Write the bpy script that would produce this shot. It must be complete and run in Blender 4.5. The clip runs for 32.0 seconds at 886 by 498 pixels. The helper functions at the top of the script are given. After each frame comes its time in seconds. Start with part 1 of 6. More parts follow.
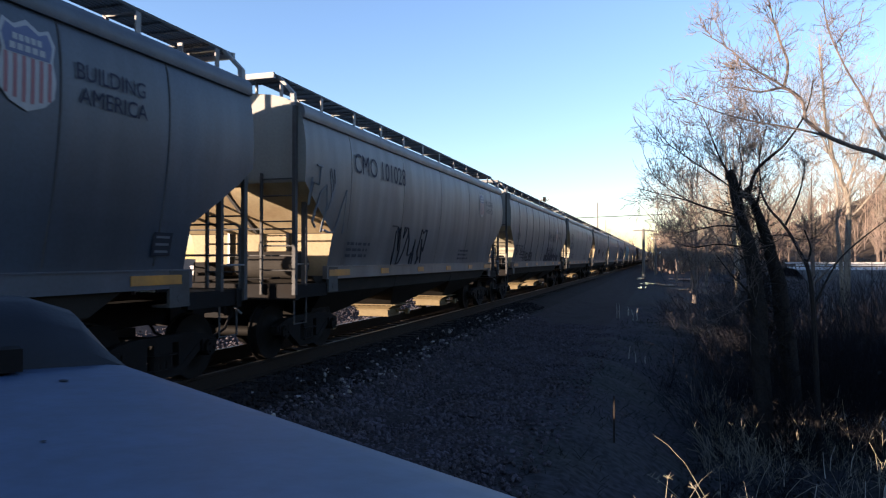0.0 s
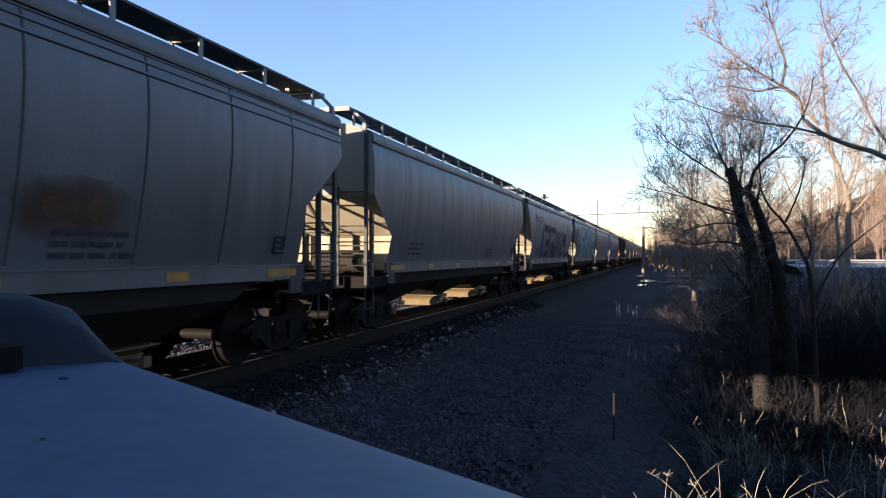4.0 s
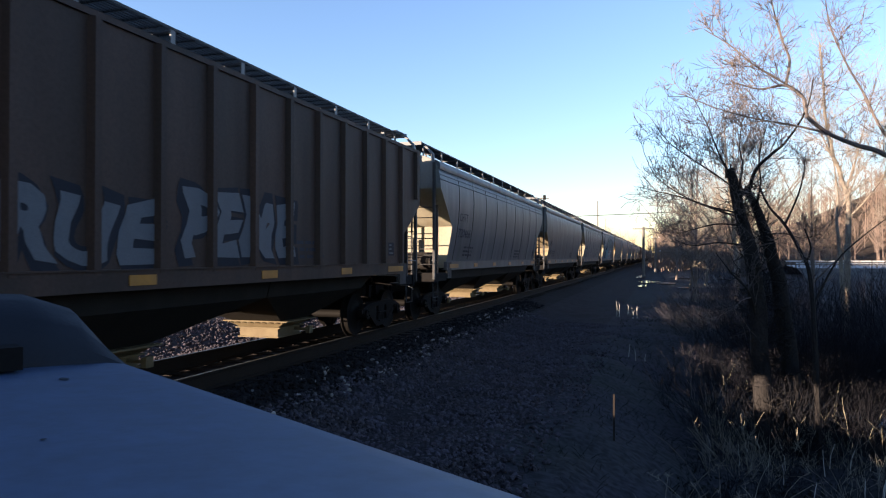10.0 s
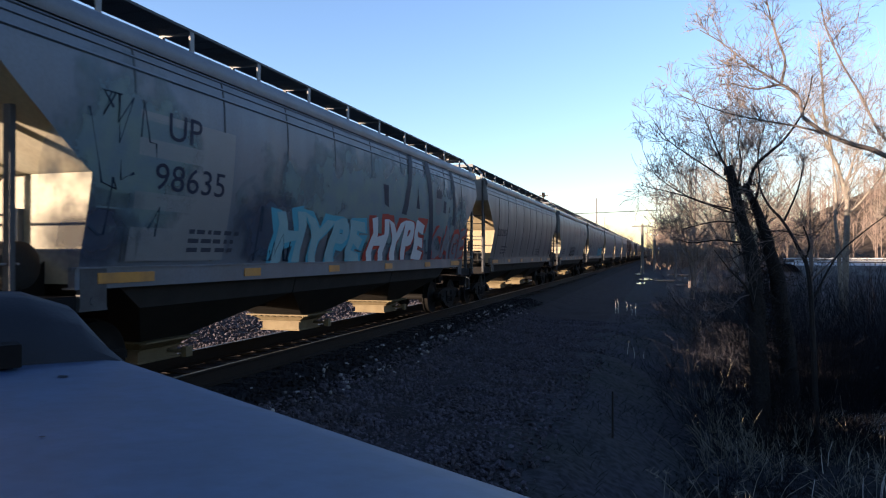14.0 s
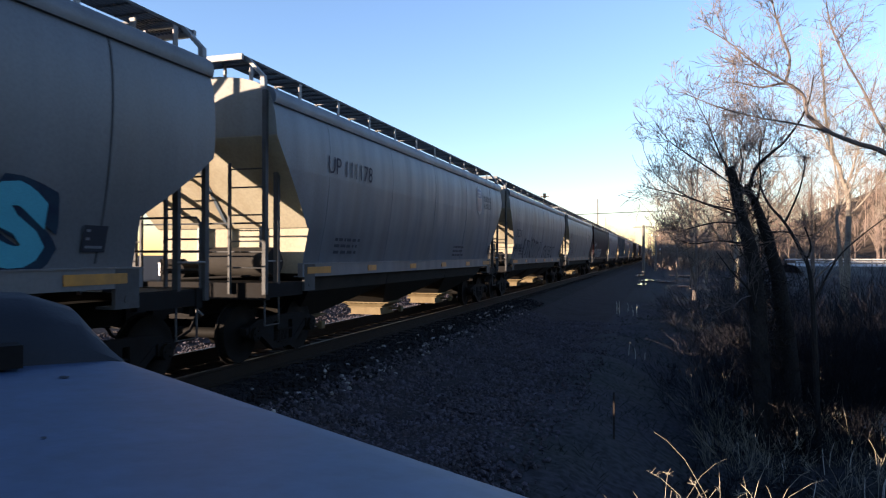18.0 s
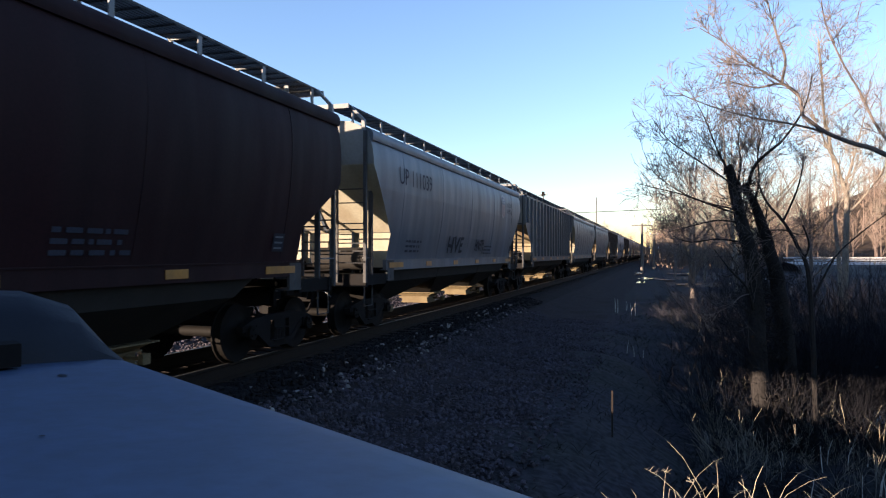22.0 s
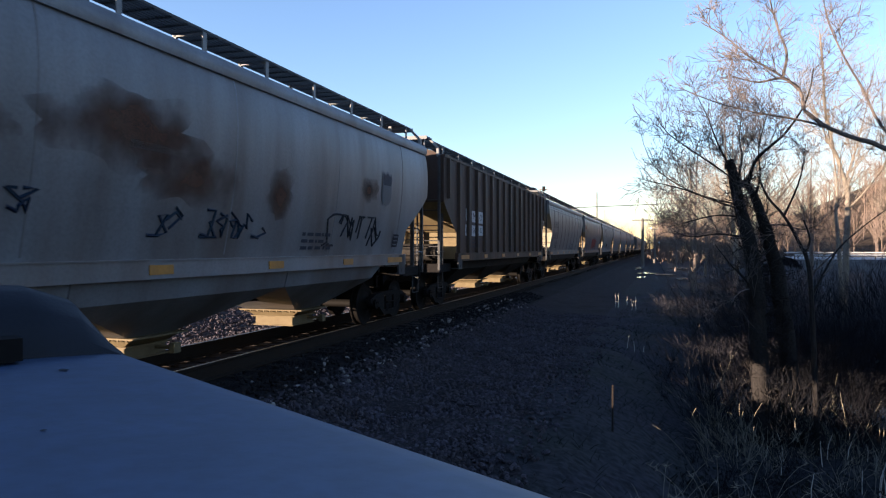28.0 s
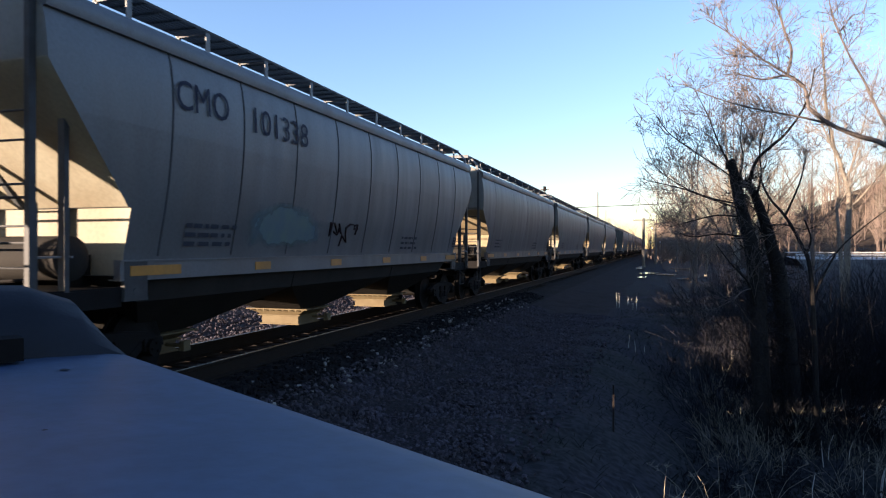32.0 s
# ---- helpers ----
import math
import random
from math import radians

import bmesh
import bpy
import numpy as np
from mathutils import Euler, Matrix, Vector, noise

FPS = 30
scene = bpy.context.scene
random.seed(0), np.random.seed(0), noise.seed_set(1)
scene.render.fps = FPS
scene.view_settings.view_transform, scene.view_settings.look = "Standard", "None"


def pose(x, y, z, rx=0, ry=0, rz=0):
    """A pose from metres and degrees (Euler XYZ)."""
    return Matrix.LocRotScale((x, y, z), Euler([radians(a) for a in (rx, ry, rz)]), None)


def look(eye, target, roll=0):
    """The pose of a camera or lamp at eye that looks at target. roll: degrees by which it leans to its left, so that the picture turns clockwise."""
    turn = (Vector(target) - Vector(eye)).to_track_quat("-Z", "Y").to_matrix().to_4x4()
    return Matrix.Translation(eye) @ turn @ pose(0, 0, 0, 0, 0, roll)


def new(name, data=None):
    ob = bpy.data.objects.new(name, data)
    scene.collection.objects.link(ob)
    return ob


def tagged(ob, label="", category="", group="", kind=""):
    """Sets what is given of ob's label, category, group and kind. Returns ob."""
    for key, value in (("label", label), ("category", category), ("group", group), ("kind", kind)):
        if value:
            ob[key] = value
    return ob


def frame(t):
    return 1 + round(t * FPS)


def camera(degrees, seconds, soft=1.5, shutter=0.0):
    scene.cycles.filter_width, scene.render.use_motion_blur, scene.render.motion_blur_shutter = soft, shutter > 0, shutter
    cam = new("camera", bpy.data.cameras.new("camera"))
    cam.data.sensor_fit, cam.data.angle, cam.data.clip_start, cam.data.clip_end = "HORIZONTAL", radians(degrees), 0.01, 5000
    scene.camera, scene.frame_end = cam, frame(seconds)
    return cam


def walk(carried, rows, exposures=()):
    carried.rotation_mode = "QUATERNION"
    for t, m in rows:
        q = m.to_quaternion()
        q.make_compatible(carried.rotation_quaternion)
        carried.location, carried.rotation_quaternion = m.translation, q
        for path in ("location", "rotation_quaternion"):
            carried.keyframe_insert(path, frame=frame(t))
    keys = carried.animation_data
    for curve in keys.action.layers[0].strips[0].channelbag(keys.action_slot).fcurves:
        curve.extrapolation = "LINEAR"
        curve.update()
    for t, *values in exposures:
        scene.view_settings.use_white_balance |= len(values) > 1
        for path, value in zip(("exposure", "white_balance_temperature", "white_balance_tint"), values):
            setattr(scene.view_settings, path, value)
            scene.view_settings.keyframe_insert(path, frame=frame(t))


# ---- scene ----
# ---- camera ----
LENS = 65.24
EYE = (0.0, 0.0, 1.69)
cam = camera(LENS, 32.0, 1.15, 0.05)
SWING = [(0, 0, 6.1), (.5, 2.5, 7.7), (1, 2, 6.1), (1.5, 2, 1.6), (2, 0, -9.2), (2.5, 0, -3), (3, -1, 7.7), (3.5, 0, 3.1),
         (5.5, -1.5, 0), (6, -1.5, -1.2), (6.5, -1.5, 0), (7, 0, -1.5), (7.5, 0, 0), (8, 0, -1.5), (8.5, 0, -6.1), (9, 1.2, -6.1),
         (9.5, 0, 1.6), (10, 0, 3.1), (10.5, 1, 1.6), (11, 0, 1.6), (11.5, 0, -1.5), (12, 0, 1.6), (12.5, 0, -3), (13, 0, 0),
         (13.5, 0, 3.1), (14, -2, -1.5), (14.5, 0, 0), (16.5, 0, 0), (17, 0, 1.6), (17.5, 0, -1.2), (18, 0, 0), (18.5, -2.5, -1.5),
         (19, -1.5, -7.6), (19.5, -2, -6.1), (20, -1.5, -13.8), (20.5, -1.5, -10.7), (21, -1.5, -7.6), (21.5, -1.5, -3), (22, -2.5, -3),
         (22.5, -2.5, -4.6), (23, -1.5, -3), (23.5, -1.5, -3), (24, -1.5, -3), (24.5, -1.5, 3.1), (25, -1.5, -3), (25.5, -1.5, 0),
         (27.5, -1.5, -7.6), (28, -1.5, -12.2), (28.5, 0, -7.6), (29, -1.5, -10.7), (29.5, -1.5, -7.6), (30, -1.5, -10.7),
         (30.5, -1.5, -10.7), (31, -1.5, -10.7), (31.5, -1.5, -12.2), (32, 0, -12.3)]
FOCAL = 784 / math.tan(radians(LENS / 2))
YAW, LEVEL, ROLL = 17.53, 11.0, 0.0


def aim(dx, dy):
    return pose(*EYE, 90 + math.degrees(math.atan((LEVEL + dy) / FOCAL)), ROLL, YAW + math.degrees(dx / FOCAL))


walk(cam, [(t, aim(dx, dy)) for t, dx, dy in SWING], [(0, 2.56, 6500, 29), (32, 2.56, 6500, 29)])

# ---- world and sun ----
SUN_UP, SUN_FROM = 5.4, Vector((-0.775, -0.632, 0))
world = bpy.data.worlds.new("sky")
scene.world = world
world.use_nodes = True
wn, wl = world.node_tree.nodes, world.node_tree.links
sky = wn.new("ShaderNodeTexSky")
sky.sky_type, sky.sun_disc = "NISHITA", False
sky.sun_elevation = radians(SUN_UP)
sky.sun_rotation = math.atan2(SUN_FROM.x, SUN_FROM.y)
sky.altitude, sky.air_density, sky.dust_density, sky.ozone_density = 200, 1.0, 0.12, 2.6
wn["Background"].inputs["Strength"].default_value = 0.087
wl.new(sky.outputs[0], wn["Background"].inputs[0])
sun = new("sun", bpy.data.lights.new("sun", "SUN"))
sun.data.energy, sun.data.angle, sun.data.color = 4.2, radians(0.53), (1.0, 0.85, 0.58)
sun.matrix_world = look((0, 0, 0), -SUN_FROM.normalized() * math.cos(radians(SUN_UP)) - Vector((0, 0, math.sin(radians(SUN_UP)))))


# ---- materials ----
def material(name, colour, rough=0.7, metal=0.0, spread=0.25, scale=6.0, bump=0.15, dirt=None, dirt_amount=0.35, fine=90.0, streak=False, island=0.0, spec=0.5, wave=0.0):
    """Procedural surface: broad stains, fine grain, optional vertical streaks of dirt."""
    m = bpy.data.materials.new(name)
    m.use_nodes = True
    n, l = m.node_tree.nodes, m.node_tree.links
    b = n["Principled BSDF"]
    b.inputs["Roughness"].default_value, b.inputs["Metallic"].default_value, b.inputs["Specular IOR Level"].default_value = rough, metal, spec
    co = n.new("ShaderNodeTexCoord")
    big, small = n.new("ShaderNodeTexNoise"), n.new("ShaderNodeTexNoise")
    big.inputs["Scale"].default_value, big.inputs["Detail"].default_value = scale, 5
    small.inputs["Scale"].default_value, small.inputs["Detail"].default_value = fine, 3
    mp = n.new("ShaderNodeMapping")
    mp.inputs["Scale"].default_value = (1, 1, 0.12) if streak else (1, 1, 1)
    info = n.new("ShaderNodeObjectInfo")
    add = n.new("ShaderNodeVectorMath")
    add.operation = "ADD"
    sc = n.new("ShaderNodeVectorMath")
    sc.operation = "SCALE"
    sc.inputs[0].default_value = (13.0, 7.0, 3.0)
    l.new(info.outputs["Random"], sc.inputs["Scale"])
    l.new(co.outputs["Object"], add.inputs[0])
    l.new(sc.outputs[0], add.inputs[1])
    l.new(add.outputs[0], mp.inputs["Vector"])
    l.new(mp.outputs[0], big.inputs["Vector"])
    l.new(co.outputs["Object"], small.inputs["Vector"])
    dark = dirt or tuple(c * (1 - spread) for c in colour)
    ramp = n.new("ShaderNodeValToRGB")
    ramp.color_ramp.elements[0].position, ramp.color_ramp.elements[1].position = 0.35, 0.68
    ramp.color_ramp.elements[0].color, ramp.color_ramp.elements[1].color = (0, 0, 0, 1), (dirt_amount,) * 3 + (1,)
    l.new(big.outputs[0], ramp.inputs[0])
    mix = n.new("ShaderNodeMix")
    mix.data_type = "RGBA"
    mix.inputs["A"].default_value, mix.inputs["B"].default_value = (*colour, 1), (*dark, 1)
    l.new(ramp.outputs[0], mix.inputs["Factor"])
    grain = n.new("ShaderNodeMix")
    grain.data_type, grain.blend_type = "RGBA", "MULTIPLY"
    grain.inputs["Factor"].default_value = spread
    l.new(mix.outputs["Result"], grain.inputs["A"])
    gr = n.new("ShaderNodeValToRGB")
    gr.color_ramp.elements[0].position, gr.color_ramp.elements[1].position = 0.3, 0.62
    l.new(small.outputs[0], gr.inputs[0])
    l.new(gr.outputs[0], grain.inputs["B"])
    out = grain.outputs["Result"]
    if island:
        geo = n.new("ShaderNodeNewGeometry")
        vary = n.new("ShaderNodeMix")
        vary.data_type, vary.blend_type = "RGBA", "MULTIPLY"
        vary.inputs["Factor"].default_value = island
        l.new(out, vary.inputs["A"])
        rr = n.new("ShaderNodeValToRGB")
        rr.color_ramp.elements[0].color = (0.25, 0.25, 0.28, 1)
        l.new(geo.outputs["Random Per Island"], rr.inputs[0])
        l.new(rr.outputs[0], vary.inputs["B"])
        out = vary.outputs["Result"]
    l.new(out, b.inputs["Base Color"])
    if bump:
        bp = n.new("ShaderNodeBump")
        bp.inputs["Strength"].default_value, bp.inputs["Distance"].default_value = bump, 0.02
        l.new(small.outputs[0], bp.inputs["Height"])
        l.new(bp.outputs[0], b.inputs["Normal"])
        if wave:
            plate, swell = n.new("ShaderNodeTexNoise"), n.new("ShaderNodeBump")
            plate.inputs["Scale"].default_value, plate.inputs["Detail"].default_value = 1.0, 1.5
            mp2 = n.new("ShaderNodeMapping")
            mp2.inputs["Scale"].default_value = (1, 1.3, 0.4)
            l.new(add.outputs[0], mp2.inputs["Vector"])
            l.new(mp2.outputs[0], plate.inputs["Vector"])
            l.new(plate.outputs[0], swell.inputs["Height"])
            swell.inputs["Strength"].default_value, swell.inputs["Distance"].default_value = 1.0, wave
            l.new(swell.outputs[0], bp.inputs["Normal"])
    return m


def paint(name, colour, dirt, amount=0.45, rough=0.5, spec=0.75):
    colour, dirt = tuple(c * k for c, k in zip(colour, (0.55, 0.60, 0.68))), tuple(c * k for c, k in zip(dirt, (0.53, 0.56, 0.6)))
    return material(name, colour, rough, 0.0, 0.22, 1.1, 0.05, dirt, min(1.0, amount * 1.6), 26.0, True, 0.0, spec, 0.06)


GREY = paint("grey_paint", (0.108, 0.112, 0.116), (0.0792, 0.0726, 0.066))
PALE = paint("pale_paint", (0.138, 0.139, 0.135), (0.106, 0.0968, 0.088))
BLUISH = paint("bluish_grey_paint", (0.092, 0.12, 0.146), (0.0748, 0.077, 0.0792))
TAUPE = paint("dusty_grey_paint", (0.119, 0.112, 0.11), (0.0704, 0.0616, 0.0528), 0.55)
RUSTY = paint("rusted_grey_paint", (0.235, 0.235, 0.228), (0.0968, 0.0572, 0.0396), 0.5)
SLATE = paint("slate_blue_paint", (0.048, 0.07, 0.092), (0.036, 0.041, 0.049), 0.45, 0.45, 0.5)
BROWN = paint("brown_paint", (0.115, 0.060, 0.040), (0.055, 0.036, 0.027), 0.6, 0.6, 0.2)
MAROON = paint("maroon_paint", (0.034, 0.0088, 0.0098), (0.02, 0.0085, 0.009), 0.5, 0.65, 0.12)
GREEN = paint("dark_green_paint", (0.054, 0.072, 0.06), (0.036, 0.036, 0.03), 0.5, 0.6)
# end colours lighter than the side paint, with sunlight put into them
LIT_END_CREAM = material("cream_end_paint", (0.27, 0.25, 0.19), 0.7, 0.0, 0.13, 1.6, 0.08, (0.19, 0.155, 0.105), 0.8, 22.0, True, 0.0, 0.2)
LIT_END_TAN = material("dusty_end_paint", (0.25, 0.205, 0.13), 0.75, 0.0, 0.13, 1.6, 0.08, (0.16, 0.11, 0.062), 0.8, 22.0, True, 0.0, 0.2)
LIT_END_PANEL = material("pale_end_paint", (0.19, 0.195, 0.185), 0.6, 0.0, 0.13, 1.4, 0.05, (0.13, 0.118, 0.098), 0.6, 22.0, True, 0.0, 0.3)
# grime on the bays and tank, darkened further to carry the shade there
GRIME_SHADE = material("grimy_underside", (0.028, 0.0255, 0.023), 0.8, 0.0, 0.35, 2.5, 0.15, (0.018, 0.016, 0.015), 0.6, spec=0.08)
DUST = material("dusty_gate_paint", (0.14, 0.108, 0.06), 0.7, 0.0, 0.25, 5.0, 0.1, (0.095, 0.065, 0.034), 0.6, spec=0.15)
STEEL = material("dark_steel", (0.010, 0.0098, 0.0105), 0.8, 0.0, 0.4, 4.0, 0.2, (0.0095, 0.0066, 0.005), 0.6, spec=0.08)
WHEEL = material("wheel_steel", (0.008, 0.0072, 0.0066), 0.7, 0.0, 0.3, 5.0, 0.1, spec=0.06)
GRATE = material("galvanised_grate", (0.0495, 0.0523, 0.055), 0.6, 0.6, 0.3, 5.0, 0.1)
LADDER = material("grimy_ladder_paint", (0.055, 0.057, 0.06), 0.6, 0.0, 0.25, 5.0, 0.05, (0.03, 0.027, 0.025), 0.6, spec=0.15)
SEAM = material("weld_seam_dirt", (0.058, 0.061, 0.067), 0.7, 0.0, 0.3, 2.0, 0.1, (0.03, 0.030, 0.031), 0.6, spec=0.15)
POST = material("painted_bracket", (0.14, 0.143, 0.145), 0.5, 0.0, 0.2, 5.0, 0.05)
YELLOW = material("yellow_reflector", (0.40, 0.165, 0.018), 0.4, 0.0, 0.15, 3.0, 0.0, (0.12, 0.065, 0.025), 0.6, 20, True)
WHITE = material("white_reflector", (0.45, 0.45, 0.444), 0.4, 0.0, 0.15, 8.0, 0.0)
INK = material("dark_blue_lettering", (0.0158, 0.0203, 0.0405), 0.6, 0.0, 0.3, 12.0, 0.0, (0.0225, 0.027, 0.0405), 0.4, spec=0.1)
FADED = material("faded_lettering", (0.034, 0.040, 0.056), 0.6, 0.0, 0.3, 12.0, 0.0, spec=0.1)
BLACK = material("black_spray_paint", (0.02, 0.022, 0.03), 0.6, 0.0, 0.2, 9.0, 0.0, spec=0.1)
NAVY = material("navy_spray_paint", (0.007, 0.013, 0.032), 0.6, 0.0, 0.3, 5.0, 0.0, (0.012, 0.04, 0.06), 0.6, spec=0.12)
CHALK = material("white_spray_paint", (0.432, 0.438, 0.444), 0.6, 0.0, 0.15, 6.0, 0.0, spec=0.15)
SILVER = material("silver_spray_paint", (0.108, 0.117, 0.132), 0.5, 0.0, 0.2, 6.0, 0.0, spec=0.15)
AQUA = material("aqua_spray_paint", (0.145, 0.275, 0.305), 0.6, 0.0, 0.2, 5.0, 0.0, (0.2, 0.31, 0.31), 0.6, spec=0.15)
CYAN = material("cyan_spray_paint", (0.036, 0.252, 0.33), 0.6, 0.0, 0.2, 5.0, 0.0, spec=0.15)
CRIMSON = material("red_spray_paint", (0.3, 0.03, 0.018), 0.6, 0.0, 0.25, 5.0, 0.0, spec=0.15)
SHIELD_BLUE = material("shield_blue", (0.036, 0.054, 0.132), 0.5, 0.0, 0.15, 9.0, 0.0)
EMBLEM = material("emblem_white", (0.25, 0.25, 0.255), 0.5, 0.0, 0.2, 9.0, 0.0)
SHIELD_RED = material("shield_red", (0.2, 0.055, 0.062), 0.5, 0.0, 0.15, 9.0, 0.0)
RUST = material("rust_stain", (0.10, 0.043, 0.027), 0.85, 0.0, 0.4, 3.0, 0.2, (0.13, 0.075, 0.052), 0.7, spec=0.1)
RAIL = material("rail_side", (0.022, 0.016, 0.0125), 0.8, 0.2, 0.3, 3.0, 0.2, spec=0.08)
RAILHEAD = material("rail_head", (0.07, 0.068, 0.066), 0.55, 1.0, 0.2, 3.0, 0.05)
TIE = material("tie_wood", (0.025, 0.02, 0.0175), 0.9, 0.0, 0.45, 5.0, 0.5, (0.04, 0.035, 0.031), 0.6, spec=0.08)
STONE = material("ballast_stone", (0.092, 0.083, 0.10), 0.85, 0.0, 0.35, 2.0, 0.4, (0.0607, 0.0506, 0.0471), 0.7, 60, False, 0.75, spec=0.08)
# pale colour stands in for sun glints on a few crest stones
CREST = material("pale_ballast_stone", (0.30, 0.285, 0.27), 0.8, 0.0, 0.35, 2.0, 0.4, (0.18, 0.165, 0.15), 0.7, 60, False, 0.8, spec=0.2)
# ballast by the rails, its colour darkened to carry the train's shade
BALLAST_SHADE = material("oily_ballast", (0.028, 0.026, 0.028), 0.9, 0.0, 0.4, 2.0, 0.4, (0.012, 0.0105, 0.010), 0.7, 40, False, 0.6, spec=0.05)
REED = material("bleached_reed", (0.42, 0.40, 0.35), 0.8, 0.0, 0.2, 3.0, 0.1, spec=0.1)
GRAVEL = material("ballast_bed", (0.034, 0.031, 0.036), 0.95, 0.0, 0.6, 1.3, 0.9, (0.0174, 0.0146, 0.0139), 0.6, 28, spec=0.08)
EARTH = material("damp_earth", (0.033, 0.033, 0.041), 0.95, 0.0, 0.6, 0.5, 0.9, (0.03, 0.034, 0.026), 0.6, 9, spec=0.08)
STALK = material("dry_stalk", (0.16, 0.145, 0.115), 0.8, 0.0, 0.3, 3.0, 0.1, (0.09, 0.08, 0.062), 0.6, 40, False, 0.5, spec=0.08)
STRAW = material("dry_straw", (0.30, 0.275, 0.215), 0.8, 0.0, 0.3, 3.0, 0.1, (0.17, 0.15, 0.11), 0.6, 40, False, 0.6, spec=0.08)
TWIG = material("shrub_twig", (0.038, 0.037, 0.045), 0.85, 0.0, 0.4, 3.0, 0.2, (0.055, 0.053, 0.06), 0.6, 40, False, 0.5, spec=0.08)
# darker copy of the twig colour for near brush, with shade put in
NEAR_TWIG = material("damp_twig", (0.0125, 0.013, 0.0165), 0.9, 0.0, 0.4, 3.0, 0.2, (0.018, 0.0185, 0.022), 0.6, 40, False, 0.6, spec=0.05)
BANK = material("frozen_bank", (0.11, 0.105, 0.1), 0.9, 0.0, 0.5, 0.35, 0.4, (0.04, 0.037, 0.034), 0.9, 4, spec=0.08)
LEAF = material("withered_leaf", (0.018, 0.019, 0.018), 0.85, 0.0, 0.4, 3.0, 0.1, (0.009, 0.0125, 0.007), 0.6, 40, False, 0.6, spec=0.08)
LIMB_BARK = material("limb_bark", (0.085, 0.075, 0.074), 0.9, 0.0, 0.4, 4.0, 0.5, (0.08, 0.07, 0.062), 0.5, 30, spec=0.08)
BARK = material("dark_bark", (0.022, 0.02, 0.0195), 0.9, 0.0, 0.5, 5.0, 0.8, (0.026, 0.0235, 0.022), 0.5, 30, spec=0.08)
BRANCH = material("grey_branch", (0.125, 0.105, 0.098), 0.85, 0.0, 0.4, 3.0, 0.3, (0.168, 0.136, 0.112), 0.6, 40, spec=0.08)
PALE_BARK = material("pale_bark", (0.211, 0.183, 0.15), 0.85, 0.0, 0.35, 3.0, 0.3, (0.131, 0.108, 0.0892), 0.6, 30, spec=0.08)
WOODS = material("far_branches", (0.19, 0.142, 0.118), 0.9, 0.0, 0.3, 0.2, 0.0, (0.14, 0.108, 0.09), 0.7, 3, False, 0.4, spec=0.08)
HILL = material("wooded_hillside", (0.0795, 0.0585, 0.0421), 1.0, 0.0, 0.5, 0.05, 0.5, (0.0514, 0.0398, 0.0304), 0.7, 0.8, spec=0.08)
ROAD = material("pale_road", (0.347, 0.339, 0.33), 0.9, 0.0, 0.2, 0.5, 0.2, (0.247, 0.24, 0.231), 0.6, 9)
POLE = material("weathered_pole", (0.115, 0.104, 0.0924), 0.85, 0.0, 0.35, 3.0, 0.3)
BARE_METAL = material("galvanised_rail", (0.55, 0.55, 0.54), 0.45, 0.7, 0.2, 3.0, 0.05)
PUDDLE = material("puddle_ice", (0.30, 0.32, 0.34), 0.06, 0.0, 0.1, 1.0, 0.0)
# white car paint, coloured dark blue to hold the shade on the hood
CAR_WHITE = material("blue_car_paint", (0.035, 0.067, 0.126), 0.5, 0.0, 0.22, 9.0, 0.03, (0.025, 0.05, 0.098), 0.9, 30)
CAR_DARK = material("grey_plastic", (0.010, 0.013, 0.019), 0.5, 0.0, 0.1, 5.0, 0.05, spec=0.15)
RUBBER = material("black_rubber", (0.007, 0.0065, 0.007), 0.8, 0.0, 0.2, 5.0, 0.05, spec=0.1)


def soften(m, hard=0.25):
    """Lets the rim of a sprayed or rusted patch thin out unevenly into the paint below."""
    n, l = m.node_tree.nodes, m.node_tree.links
    co, noi = n.new("ShaderNodeTexCoord"), n.new("ShaderNodeTexNoise")
    noi.inputs["Scale"].default_value, noi.inputs["Detail"].default_value = 2.2, 6
    l.new(co.outputs["Object"], noi.inputs["Vector"])
    sub, ln = n.new("ShaderNodeVectorMath"), n.new("ShaderNodeVectorMath")
    sub.operation, ln.operation = "SUBTRACT", "LENGTH"
    flat = n.new("ShaderNodeVectorMath")
    flat.operation, flat.inputs[1].default_value = "MULTIPLY", (0, 2, 2)
    sub.inputs[1].default_value = (0.5, 0.5, 0.5)
    l.new(co.outputs["Generated"], sub.inputs[0])
    l.new(sub.outputs[0], flat.inputs[0])
    l.new(flat.outputs[0], ln.inputs[0])
    add = n.new("ShaderNodeMath")
    add.operation = "MULTIPLY_ADD"
    add.inputs[1].default_value, add.inputs[2].default_value = 1.3, -0.65
    l.new(noi.outputs[0], add.inputs[0])
    tot = n.new("ShaderNodeMath")
    tot.operation = "ADD"
    l.new(add.outputs[0], tot.inputs[0])
    l.new(ln.outputs["Value"], tot.inputs[1])
    ramp = n.new("ShaderNodeMapRange")
    ramp.inputs["From Min"].default_value, ramp.inputs["From Max"].default_value = 0.95, hard
    ramp.inputs["To Min"].default_value, ramp.inputs["To Max"].default_value = 0.0, 0.85
    l.new(tot.outputs[0], ramp.inputs["Value"])
    l.new(ramp.outputs[0], n["Principled BSDF"].inputs["Alpha"])
    return m


